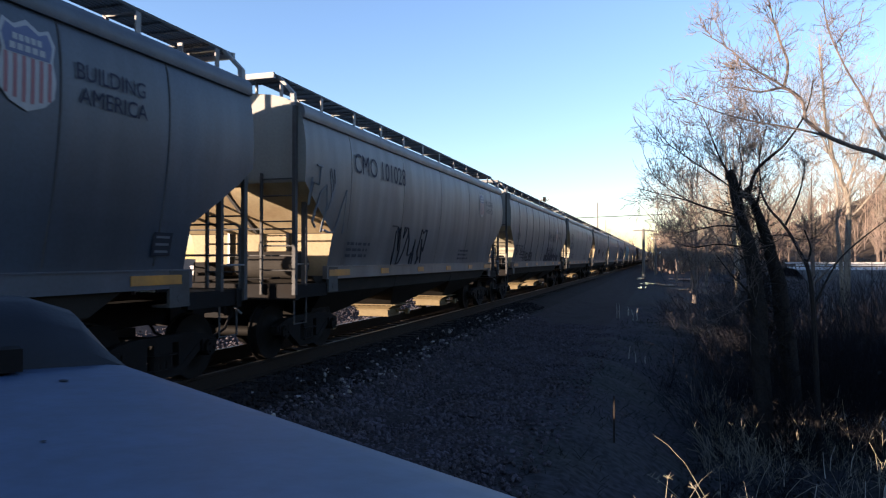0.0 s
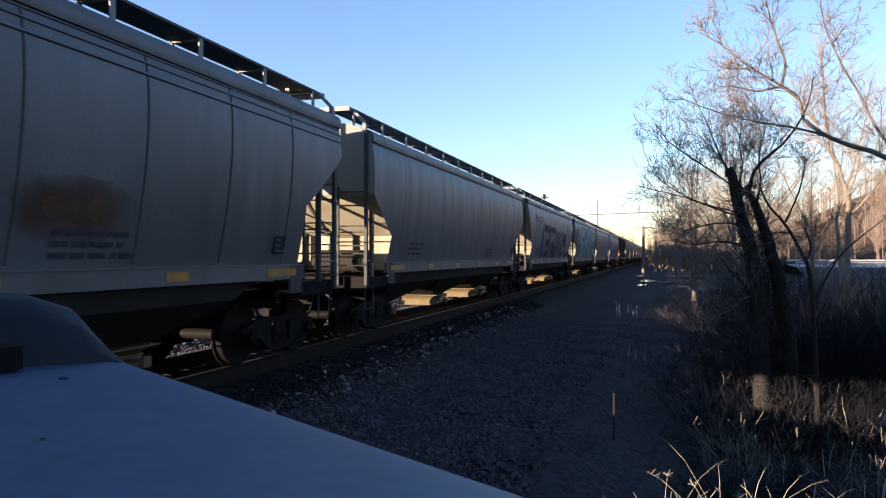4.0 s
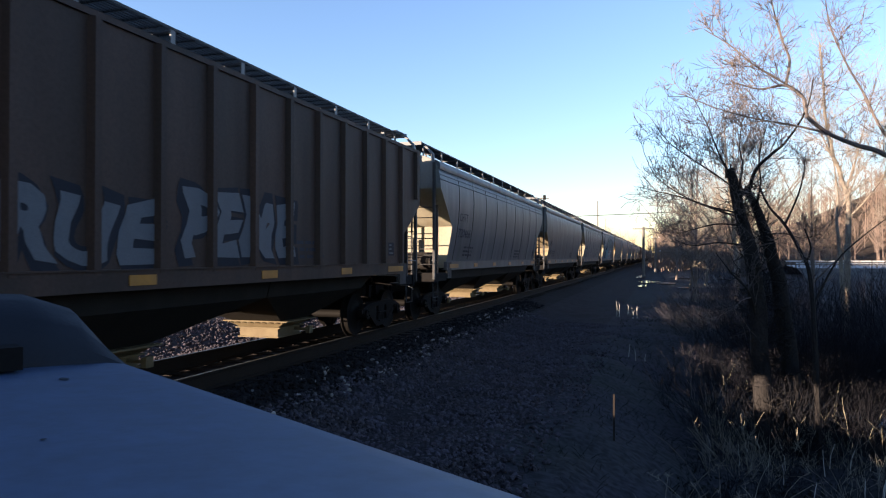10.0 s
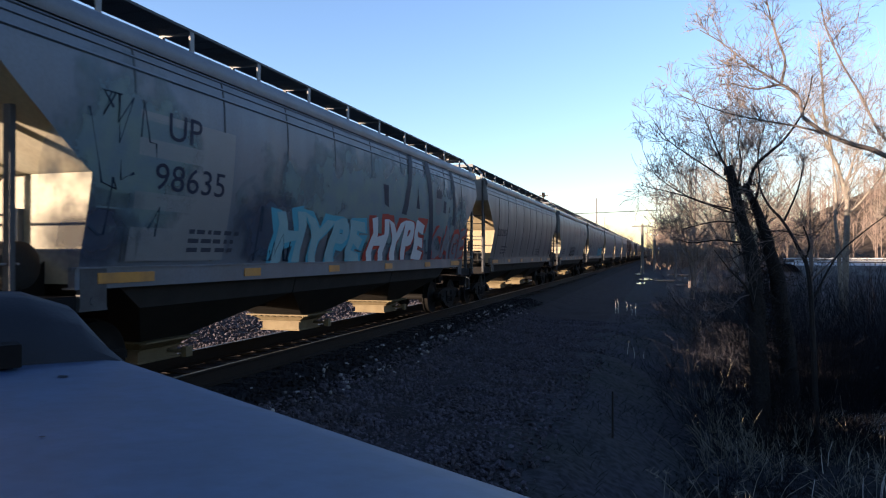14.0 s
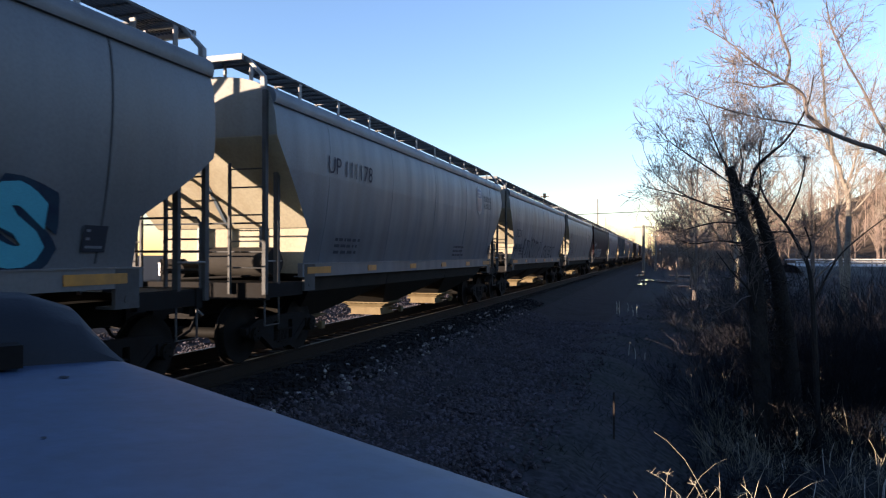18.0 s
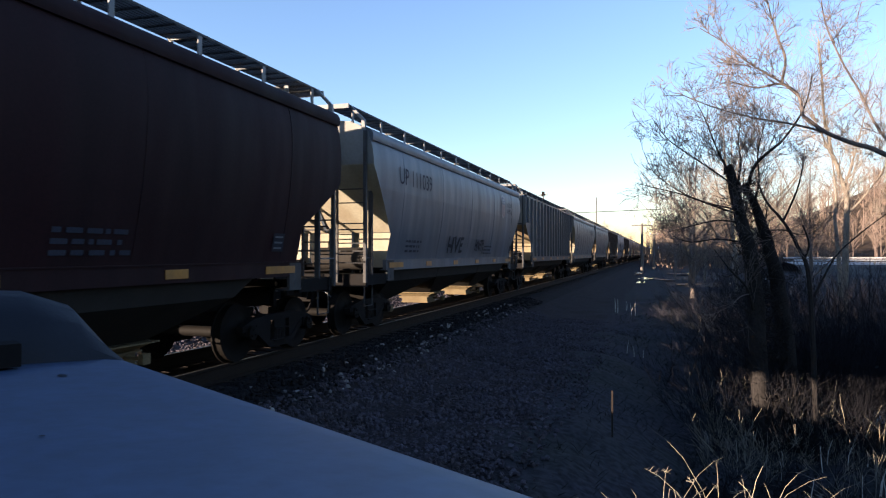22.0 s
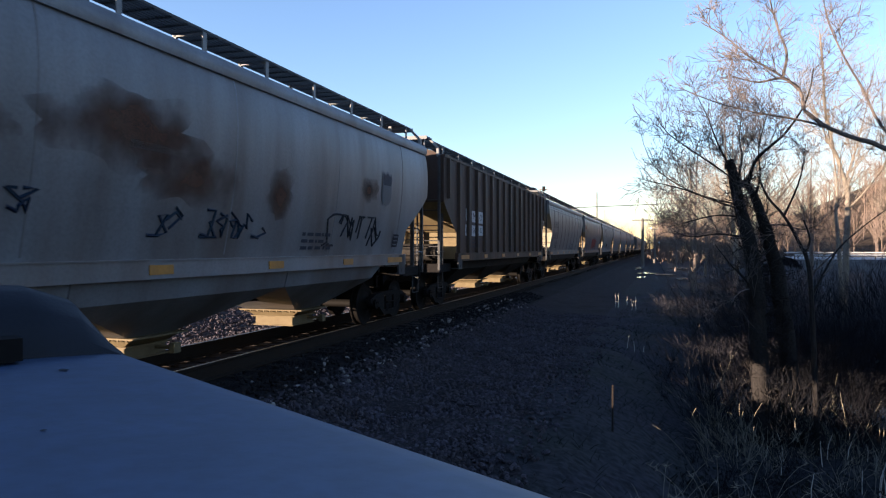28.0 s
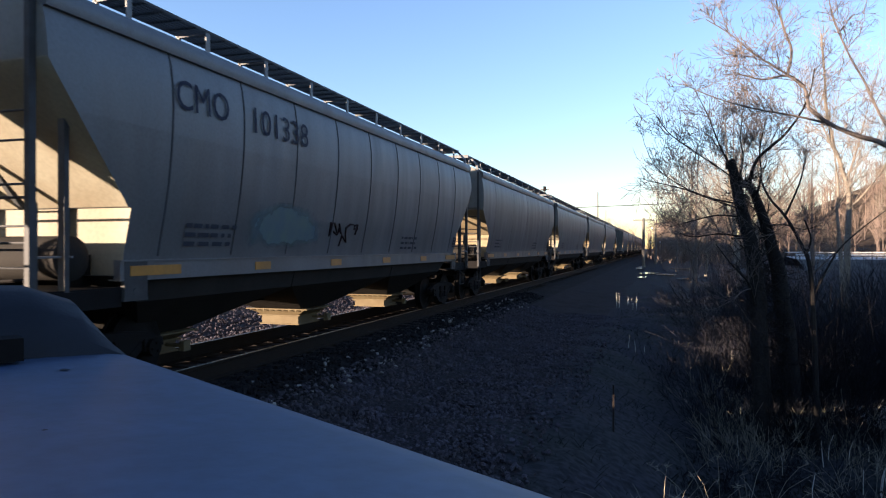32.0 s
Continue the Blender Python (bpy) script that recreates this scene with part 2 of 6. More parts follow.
soften(RUST)
CLOUD = soften(material("thin_green_spray", (0.10, 0.155, 0.145), 0.6, 0.0, 0.2, 3.0, 0.0, (0.065, 0.115, 0.155), 0.8), 0.6)
RED_HAZE = soften(material("thin_red_spray", (0.22, 0.022, 0.016), 0.6, 0.0, 0.2, 3.0, 0.0, (0.14, 0.016, 0.014), 0.8), 0.3)
NAVY_HAZE = soften(material("thin_navy_spray", (0.012, 0.02, 0.045), 0.6, 0.0, 0.2, 3.0, 0.0, (0.02, 0.045, 0.08), 0.8), 0.5)
AQUA_CLOUD = soften(material("thin_aqua_spray", (0.22, 0.33, 0.34), 0.6, 0.0, 0.2, 3.0, 0.0, (0.32, 0.4, 0.4), 0.6), 0.5)


# ---- mesh tools ----
class Mesh:
    """Vertices and faces gathered for one part."""

    def __init__(self):
        self.v, self.f = [], []

    def add(self, verts, faces):
        k = len(self.v)
        self.v += [tuple(p) for p in verts]
        self.f += [tuple(k + i for i in q) for q in faces]
        return self

    def box(self, c, s, m=None, taper=1.0):
        x, y, z = (a / 2 for a in s)
        pts = [Vector((sx * x * (taper if sz > 0 else 1), sy * y * (taper if sz > 0 else 1), sz * z)) for sz in (-1, 1) for sx, sy in ((-1, -1), (1, -1), (1, 1), (-1, 1))]
        pts = [(m @ p if m else p) + Vector(c) for p in pts]
        return self.add(pts, [(3, 2, 1, 0), (4, 5, 6, 7), (0, 1, 5, 4), (1, 2, 6, 5), (2, 3, 7, 6), (3, 0, 4, 7)])

    def rod(self, a, b, ra, rb=None, n=6, cap=True):
        a, b = Vector(a), Vector(b)
        rb = ra if rb is None else rb
        ax = (b - a).normalized()
        u = ax.orthogonal().normalized()
        w = ax.cross(u)
        ring = [(math.cos(2 * math.pi * i / n), math.sin(2 * math.pi * i / n)) for i in range(n)]
        pts = [a + (u * p + w * q) * ra for p, q in ring] + [b + (u * p + w * q) * rb for p, q in ring]
        faces = [(i, (i + 1) % n, n + (i + 1) % n, n + i) for i in range(n)]
        if cap:
            faces += [tuple(range(n))[::-1], tuple(range(n, 2 * n))]
        return self.add(pts, faces)

    def tube(self, pts, radii, n=5):
        """One bent, tapering tube through the points."""
        k = len(self.v)
        side = None
        for i, p in enumerate(pts):
            ax = (Vector(pts[min(i + 1, len(pts) - 1)]) - Vector(pts[max(i - 1, 0)])).normalized()
            side = ax.orthogonal().normalized() if side is None else (side - ax * side.dot(ax)).normalized()
            w = ax.cross(side)
            for j in range(n):
                a = 2 * math.pi * j / n
                self.v.append(tuple(Vector(p) + (side * math.cos(a) + w * math.sin(a)) * radii[i]))
        for i in range(len(pts) - 1):
            for j in range(n):
                a, b = k + i * n + j, k + i * n + (j + 1) % n
                self.f.append((a, b, b + n, a + n))
        self.f.append(tuple(range(k, k + n))[::-1])
        e = k + (len(pts) - 1) * n
        self.f.append(tuple(range(e, e + n)))
        return self

    def loft(self, sections, close=True, caps=True):
        """Skin over rings of equal length."""
        k, n = len(self.v), len(sections[0])
        for s in sections:
            self.v += [tuple(p) for p in s]
        for i in range(len(sections) - 1):
            for j in range(n if close else n - 1):
                a, b = k + i * n + j, k + i * n + (j + 1) % n
                self.f.append((a, b, b + n, a + n))
        if caps:
            self.f.append(tuple(range(k, k + n))[::-1])
            e = k + (len(sections) - 1) * n
            self.f.append(tuple(range(e, e + n)))
        return self

    def done(self, name, mat, smooth=False):
        me = bpy.data.meshes.new(name)
        me.from_pydata(self.v, [], self.f)
        me.materials.append(mat)
        if smooth:
            me.shade_smooth()
            me.set_sharp_from_angle(angle=radians(38))
        me.update()
        return me


def part(name, mesh, mat, parent, label="", smooth=False, at=(0, 0, 0)):
    ob = new(name, mesh.done(name, mat, smooth) if isinstance(mesh, Mesh) else mesh)
    ob.parent = parent
    ob.location = at
    return tagged(ob, label)


def setting(name, mesh, mat, label, category, smooth=False, kind="structure"):
    return tagged(new(name, mesh.done(name, mat, smooth)), label, category, kind=kind)


# ---- plan ----
TRACK = -7.12
SPEED = 16.349
ENDS = [8.52, 24.58, 42.13, 58.96, 76.77, 93.86, 110.9, 127.08, 143.88, 161.47, 179.22, 196.93, 214.25, 231.87, 249.94, 267.45, 284.23, 301.92, 318.76, 336.04, 353.24, 371.07, 387.9, 405.34, 422.1, 439.05, 456.34, 474.01, 492.28, 509.89, 526.75, 543.47, 560.4]
GAP = 1.51


def bed(x, y=99.0):
    """Height of the ground across the line: ballast shoulder, ditch, verge; the verge falls into a hollow beside the parked pickup."""
    d = abs(x - TRACK)
    if x > -1.6 and y < 26:
        k, q = min(1.0, (26 - y) / 8), min(1.0, (x + 1.6) / 2.4)
        n = max(0.0, min(1.0, (y - 4.6) / 2.6))
        return bed(x) - 0.85 * k * k * (3 - 2 * k) * q * q * (3 - 2 * q) * n * n * (3 - 2 * n)
    if x > TRACK:
        pts = [(0, -0.275), (1.0, -0.275), (1.7, -0.25), (3.3, -0.72), (5.5, -0.80), (7.3, -0.85), (9, -0.95), (14, -1.0), (40, -1.2), (400, -1.5), (3000, -1.5)]
    else:
        pts = [(0, -0.275), (1.0, -0.275), (1.75, -0.24), (2.4, -0.30), (6.5, 0.02), (12, 0.12), (30, 0.1), (400, 0.0), (3000, 0.0)]
    for (a, p), (b, q) in zip(pts, pts[1:]):
        if d <= b:
            return p + (q - p) * (d - a) / (b - a)
    return pts[-1][1]


# ---- ground ----
def make_ground():
    xs = [-2500, -600, -150, -60, -30, -20, -16] + [TRACK - 6 + 0.4 * i for i in range(64)] + [20, 24, 30, 38, 50, 70, 110, 200, 500, 2500]
    ys = [-2500, -900, -300, -120, -50, -25, -12] + [-6 + 0.5 * i for i in range(92)] + [42, 46, 52, 60, 70, 85, 105, 130, 170, 230, 320, 500, 900, 3000]
    g = Mesh()
    for y in ys:
        for x in xs:
            rough = 0.05 if abs(x - TRACK) > 3 else 0.015
            if x > -1.2:
                rough = 0.13
            z = bed(x, y)
            near = max(0.0, min(1.0, (3.2 - y) / 2.2)) * max(0.0, min(1.0, (x + 4.2) / 1.5))
            z += (0.12 - z) * near * near * (3 - 2 * near)
            z += rough * (noise.noise((x * 0.9, y * 0.9, 1)) + 0.5 * noise.noise((x * 2.3, y * 2.3, 5)))
            g.v.append((x, y, z))
    w = len(xs)
    for j in range(len(ys) - 1):
        for i in range(w - 1):
            a = j * w + i
            g.f.append((a, a + 1, a + w + 1, a + w))
    ob = setting("ground", g, EARTH, "dark damp earth verge with matted grass beside the line", "ground", True)
    ob.data.materials.append(GRAVEL)
    ob.data.materials.append(BALLAST_SHADE)
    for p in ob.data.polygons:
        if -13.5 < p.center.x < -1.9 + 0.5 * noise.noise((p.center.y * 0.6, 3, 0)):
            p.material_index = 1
            # strip along the rails takes the colour that holds the train's shade
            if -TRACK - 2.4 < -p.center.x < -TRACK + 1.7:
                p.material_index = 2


make_ground()


def make_track():
    section = [(-.07, -.25), (.07, -.25), (.07, -.235), (.012, -.21), (.012, -.05), (.036, -.035), (.036, -.004), (.03, 0), (-.03, 0), (-.036, -.004), (-.036, -.035), (-.012, -.05), (-.012, -.21), (-.07, -.235)]
    for side in (-0.755, 0.755):
        m = Mesh().loft([[(TRACK + side + x, y, z) for x, z in section] for y in (-700, 700)])
        rail = setting("rail", m, RAIL, "rusty steel rail with a bright worn head", "rail", False)
        rail.data.materials.append(RAILHEAD)
        for p in rail.data.polygons:
            if p.center.z > -0.003:
                p.material_index = 1


make_track()


# ---- covered hopper cars ----
SIDE = [(1.36, 1.38), (1.39, 1.60), (1.44, 1.85), (1.50, 2.15), (1.55, 2.45), (1.585, 2.75), (1.61, 3.05), (1.62, 3.35), (1.61, 3.62), (1.58, 3.86), (1.53, 4.05), (1.49, 4.16)]
FLAT = [(1.56, z) for _, z in SIDE]
CHORD = [(1.50, 3.985), (1.582, 3.995), (1.598, 4.06), (1.59, 4.14), (1.55, 4.205), (1.47, 4.25), (1.38, 4.262), (1.40, 4.10)]
ROOF = [(1.40, 4.24), (1.24, 4.33), (1.0, 4.40), (0.62, 4.45), (0.0, 4.47)]


def inset(z, hi, lo):
    """How far the end of the body steps in under its upper end panel."""
    if z >= hi:
        return 0.0
    if z >= lo:
        return 1.15 * ((hi - z) / (hi - lo)) ** 1.1
    return 1.2


def breaks(kind, colour_key):
    """Heights at which the end panel turns into the slope and the slope into the wall."""
    if kind == "banded":
        return 3.5, 2.55
    if colour_key in ("BLUISH", "PALE"):
        return 3.5, 2.15
    return 2.95, 2.15


def side_x(z, profile):
    for (a, p), (b, q) in zip(profile, profile[1:]):
        if p <= z <= q:
            return a + (b - a) * (z - p) / (q - p)
    return profile[0][0] if z < profile[0][1] else profile[-1][0]


def body_mesh(half, profile, dents, hi, lo):
    z_extra = [hi - 0.01, hi + 0.01, (hi * 2 + lo) / 3, (hi + lo * 2) / 3, lo + 0.01, lo - 0.01]
    zs = sorted({z for _, z in profile} | set(z_extra))
    ring = [(side_x(z, profile), z) for z in zs] + ROOF
    ring = ring + [(-x, z) for x, z in ring[-2::-1]]
    cols = 40
    m = Mesh()
    for j in range(cols + 1):
        for x, z in ring:
            u = -1 + 2 * j / cols
            y = u * (half - inset(z, hi, lo))
            dip = 0.0
            if dents and 1.5 < z < 4.0 and 0 < j < cols:
                dip = dents * (abs(math.sin(math.pi * j / 4.0)) - 0.5) + 0.006 * noise.noise((j * 0.7, z, half))
            m.v.append((x + math.copysign(dip, x) if x else x, y, z))
    n = len(ring)
    for j in range(cols):
        for i in range(n - 1):
            a = j * n + i
            m.f.append((a, a + n, a + n + 1, a + 1))
    for base, flip in ((0, False), (cols * n, True)):
        for i in range(n // 2):
            q = (base + i, base + i + 1, base + n - 2 - i, base + n - 1 - i)
            m.f.append(q[::-1] if flip else q)
    # underside between the two lower edges
    for j in range(cols):
        a = j * n
        m.f.append((a, a + n - 1, a + 2 * n - 1, a + n))
    return m


def bay_mesh(back, front):
    """Funnel of one bay; back and front: True where it meets a neighbouring bay, False towards a truck."""
    def ring(hx, y0, y1, z):
        return [(-hx, y0, z), (hx, y0, z), (hx, y1, z), (-hx, y1, z)]
    rows = [ring(0.50, -0.47, 0.47, 0.52)]
    for z, hx, near, far in ((1.06, 1.27, 2.16, 1.36), (1.385, 1.355, 2.17, 1.86)):
        rows.append(ring(hx, -(near if back else far), near if front else far, z))
    return Mesh().loft(rows)


def gate_mesh():
    """Bolted flange under a bay."""
    m = Mesh()
    ring = lambda hx, hy, z: [(-hx, -hy, z), (hx, -hy, z), (hx, hy, z), (-hx, hy, z)]
    m.loft([ring(0.40, 0.40, 0.39), ring(0.60, 0.50, 0.50)])
    m.box((0, 0, 0.512), (1.34, 1.10, 0.022))
    for i in range(9):
        m.box((-0.56 + 0.14 * i, -0.525, 0.49), (0.022, 0.03, 0.03))
    return m


def slide_mesh():
    m = Mesh().box((0, 0, 0.30), (0.80, 0.80, 0.15)).box((0, 0, 0.215), (0.86, 0.86, 0.022)).box((0, 0, 0.385), (0.94, 0.90, 0.02))
    m.rod((-0.72, 0.2, 0.32), (0.72, 0.2, 0.32), 0.03)
    m.box((0.72, 0.2, 0.32), (0.08, 0.14, 0.14))
    return m


def side_frame_mesh():
    """Cast truck side: bowed top, window for the springs, journal jaws."""
    m = Mesh()
    top = [(-1.1, 0.56), (-0.8, 0.66), (-0.45, 0.70), (0, 0.70), (0.45, 0.70), (0.8, 0.66), (1.1, 0.56)]
    for (a, p), (b, q) in zip(top, top[1:]):
        m.loft([[(-0.06, a, p - 0.10), (0.06, a, p - 0.10), (0.06, a, p), (-0.06, a, p)], [(-0.06, b, q - 0.10), (0.06, b, q - 0.10), (0.06, b, q), (-0.06, b, q)]])
    low = [(-0.72, 0.50), (-0.32, 0.22), (0.32, 0.22), (0.72, 0.50)]
    for (a, p), (b, q) in zip(low, low[1:]):
        m.loft([[(-0.06, a, p - 0.06), (0.06, a, p - 0.06), (0.06, a, p + 0.06), (-0.06, a, p + 0.06)], [(-0.06, b, q - 0.06), (0.06, b, q - 0.06), (0.06, b, q + 0.06), (-0.06, b, q + 0.06)]])
    for s in (-1, 1):
        m.box((0, s * 0.36, 0.45), (0.10, 0.13, 0.45))
        m.loft([[(-0.05, s * 0.40, z), (0.05, s * 0.40, z), (0.05, s * w, z), (-0.05, s * w, z)] for z, w in ((0.36, 0.5), (0.60, 0.80))])
        m.box((0, s * 0.89, 0.50), (0.14, 0.26, 0.16))
    return m


def wheel_mesh():
    """Wheelset about its own axle."""
    m = Mesh()
    prof = [(0.10, 0.12), (0.16, 0.12), (0.10, 0.17), (0.055, 0.36), (0.07, 0.40), (0.07, 0.452), (-0.045, 0.458), (-0.05, 0.483), (-0.075, 0.483), (-0.08, 0.40), (-0.03, 0.36), (-0.06, 0.17), (-0.10, 0.12)]
    for side in (-1, 1):
        n = 28
        rings = [[(side * (0.755 + x), r * math.cos(2 * math.pi * i / n), r * math.sin(2 * math.pi * i / n)) for x, r in prof] for i in range(n)]
        k = len(m.v)
        for r in rings:
            m.v += r
        p = len(prof)
        for i in range(n):
            for j in range(p - 1):
                a, b = k + i * p + j, k + ((i + 1) % n) * p + j
                q = (a, b, b + 1, a + 1)
                m.f.append(q if side > 0 else q[::-1])
        m.rod((side * 0.9, 0, 0), (side * 1.12, 0, 0), 0.12, 0.11, 12)
    m.rod((-0.9, 0, 0), (0.9, 0, 0), 0.085, n=12)
    for side in (-1, 1):
        for i in range(3):
            a = 2.094 * i
            m.rod((side * 1.12, 0.06 * math.cos(a), 0.06 * math.sin(a)), (side * 1.14, 0.06 * math.cos(a), 0.06 * math.sin(a)), 0.018)
    return m


def ladder_mesh(z0, z1):
    """Corner stile of an end ladder."""
    return Mesh().box((0, 0, (z0 + z1) / 2), (0.06, 0.08, z1 - z0))


def grate_mesh(length, width, pitch=0.062):
    m = Mesh()
    n = max(5, int(width / pitch))
    for i in range(n + 1):
        m.box((-width / 2 + width * i / n, 0, 0), (0.014, length, 0.035))
    k = int(length / 0.32)
    for i in range(k + 1):
        m.box((0, -length / 2 + length * i / k, 0), (width, 0.02, 0.03))
    return m


SHARED = {}


def shared(key, maker, mat, smooth=False):
    if key not in SHARED:
        SHARED[key] = maker().done(key.split("|")[0], mat, smooth)
    return SHARED[key]


def build_car(kind, length, colour, colour_key):
    """One covered hopper; kind: smooth, seamed or ribbed."""
    half = length / 2 - GAP / 2
    car = new("covered_hopper")
    profile = FLAT if kind == "ribbed" else SIDE
    hi, lo = breaks(kind, colour_key)
    key = f"{length:.2f}|{kind}|{colour_key}"
    fresh = "body|" + key not in SHARED
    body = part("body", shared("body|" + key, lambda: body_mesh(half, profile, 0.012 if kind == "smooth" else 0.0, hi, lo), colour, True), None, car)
    if fresh:
        # ends get a dusty colour lightened for sun; maroon keeps its paint
        lit_dirty = {"BROWN": DUST, "GREEN": DUST, "MAROON": colour, "TAUPE": LIT_END_TAN, "SLATE": LIT_END_TAN}.get(colour_key, LIT_END_CREAM)
        for mat in (lit_dirty, LIT_END_PANEL if lit_dirty in (LIT_END_CREAM, LIT_END_TAN) else colour):
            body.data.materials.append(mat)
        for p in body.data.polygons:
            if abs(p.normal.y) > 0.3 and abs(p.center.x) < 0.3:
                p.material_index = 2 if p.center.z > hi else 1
    # under the body
    for y, back, front in ((-4.7, False, True), (-0.35, True, True), (4.0, True, False)):
        bay = part("hopper_bay", shared("hopper_bay|%d%d%s" % (back, front, colour_key == "RUSTY"), lambda: bay_mesh(back, front), colour if colour_key == "RUSTY" else GRIME_SHADE), None, car, at=(0, y, 0))
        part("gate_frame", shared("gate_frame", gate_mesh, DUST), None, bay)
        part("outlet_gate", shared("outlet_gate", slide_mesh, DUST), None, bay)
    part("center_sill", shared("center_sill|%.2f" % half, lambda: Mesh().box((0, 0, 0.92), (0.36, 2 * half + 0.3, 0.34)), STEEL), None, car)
    for s in (-1, 1):
        part("side_sill", shared("side_sill|%.2f|" % half + colour_key, lambda: Mesh().loft([[(x, y, z) for x, z in ((-0.12, -0.115), (0.045, -0.115), (0.045, 0.10), (0.065, 0.10), (0.065, 0.117), (-0.045, 0.117), (-0.045, -0.095), (-0.12, -0.095))] for y in (1.1 - half, half - 1.1)]), colour), None, car, at=(s * (profile[0][0] + 0.035), 0, 1.44)).scale.x = s
        if kind != "ribbed":
            part("roof_rail", shared("roof_rail|%.2f|" % half + colour_key, lambda: Mesh().loft([[(x, y, z) for x, z in CHORD] for y in (-half, half)]), colour, True), None, car).scale.x = s
        else:
            part("roof_rail", shared("roof_rail_flat|%.2f|" % half + colour_key, lambda: Mesh().box((0, 0, 0), (0.09, 2 * half, 0.07)), colour), None, car, at=(s * 1.545, 0, 4.19))
        for e in (-1, 1) if s > 0 else ():
            part("jacking_pad", shared("jacking_pad|" + colour_key, lambda: Mesh().loft([[(-0.02, -0.18, z), (0.03, -0.18, z), (0.03, 0.18, z), (-0.02, 0.18, z)] for z in (1.1, 1.54)]).box((-0.1, 0, 1.11), (0.26, 0.38, 0.03)).rod((0.03, 0, 1.2), (0.036, 0, 1.2), 0.05, n=10), LADDER), None, car, at=(s * (profile[0][0] + 0.055), e * (half - 1.34), 0)).scale.x = s
    # ribs or seams
    if kind == "ribbed":
        count = 17
        for s in (1,):
            for i in range(count):
                y = -half + 0.35 + (2 * half - 0.7) * i / (count - 1)
                low = 1.5 if abs(y) < half - 1.3 else 3.05
                part("rib", shared("rib%.2f|" % low + colour_key, lambda: Mesh().loft([[(-0.02, -0.075, z), (0.085, -0.045, z), (0.085, 0.045, z), (-0.02, 0.075, z)] for z in (low, 4.15)]), colour), None, car, at=(s * 1.56, y, 0)).scale.x = s
    else:
        def seam():
            m = Mesh()
            rows = [(x, z) for x, z in SIDE if z > 1.45]
            for (a, p), (b, q) in zip(rows, rows[1:]):
                m.loft([[(a - 0.01, -0.022, p), (a + 0.009, -0.010, p), (a + 0.009, 0.010, p), (a - 0.01, 0.022, p)], [(b - 0.01, -0.022, q), (b + 0.009, -0.010, q), (b + 0.009, 0.010, q), (b - 0.01, 0.022, q)]], caps=False)
            return m
        for i in range(9) if kind in ("seamed", "banded") else (0, 2, 4, 6, 8):
            y = -half + 1.75 + (2 * half - 3.5) * i / 8
            part("weld_seam", shared("weld_seam", seam, SEAM) if kind in ("seamed", "banded") else shared("soft_seam|" + colour_key, seam, colour), None, car, at=(0, y, 0))
    if kind == "banded":
        for s in (-1, 1):
            for z, r in ((3.74, 0.022), (3.87, 0.018), (3.97, 0.018), (4.06, 0.018)):
                part("roof_band", shared("roof_band%.3f|%.2f|" % (r, half) + colour_key, lambda: Mesh().rod((0, -half + 0.02, 0), (0, half - 0.02, 0), r, n=6), colour), None, car, at=(s * side_x(z, SIDE), 0, z))
    # roof walkway
    hatch = part("roof_hatch", shared("roof_hatch|%.2f|" % half + colour_key, lambda: Mesh().loft([[(-0.32, y, 4.44), (0.32, y, 4.44), (0.30, y, 4.62), (0.18, y, 4.68), (-0.18, y, 4.68), (-0.30, y, 4.62)] for y in (-half + 0.9, half - 0.9)]), colour), None, car)
    for i in range(8):
        y = -half + 1.6 + (2 * half - 3.2) * i / 7
        part("hatch_bar", shared("hatch_bar", lambda: Mesh().box((0, 0, 4.70), (0.74, 0.07, 0.05)).box((0.38, 0, 4.60), (0.03, 0.09, 0.2)).box((-0.38, 0, 4.60), (0.03, 0.09, 0.2)), POST), None, hatch, at=(0, y, 0))
    for s in (-1, 1):
        wx = 0.84 if kind != "ribbed" else 0.72
        walkway = part("running_board", shared("running_board|%.2f|%s" % (half, kind), lambda: grate_mesh(2 * half + 0.1, 0.52, 0.034 if kind == "banded" else 0.062), GRATE), None, car, at=(s * wx, 0, 4.70))
        for i in range(11) if s > 0 else (0, 10):
            y = -half + 0.12 + (2 * half - 0.24) * i / 10
            part("bracket", shared("bracket", lambda: Mesh().box((0.25, 0, -0.175), (0.02, 0.085, 0.35)).box((0, 0, -0.03), (0.52, 0.05, 0.03)).box((-0.22, 0, -0.13), (0.03, 0.05, 0.24)), POST), None, walkway, at=(0, y, 0)).scale.x = s
    # ends
    for e in (-1, 1):
        turn = pose(0, 0, 0, 0, 0, 0 if e > 0 else 180)

        def put(name, key2, maker, mat, at=(0, 0, 0), label="", smooth=False, parent=None):
            ob = part(name, shared(key2, maker, mat, smooth), None, parent or car, label)
            ob.matrix_basis = turn @ pose(*at) if parent is None else pose(*at)
            return ob
        put("end_platform", "end_platform", lambda: Mesh().box((0, -0.06, 1.14), (2.86, 0.12, 0.26)).box((0, -0.62, 1.24), (2.8, 1.12, 0.04)).box((1.36, -0.6, 1.14), (0.1, 1.1, 0.2)).box((-1.36, -0.6, 1.14), (0.1, 1.1, 0.2)), STEEL, (0, half, 0))
        put("walkway_end", "walkway_end", lambda: grate_mesh(0.55, 2.2), GRATE, (0, half - 0.08, 4.70))
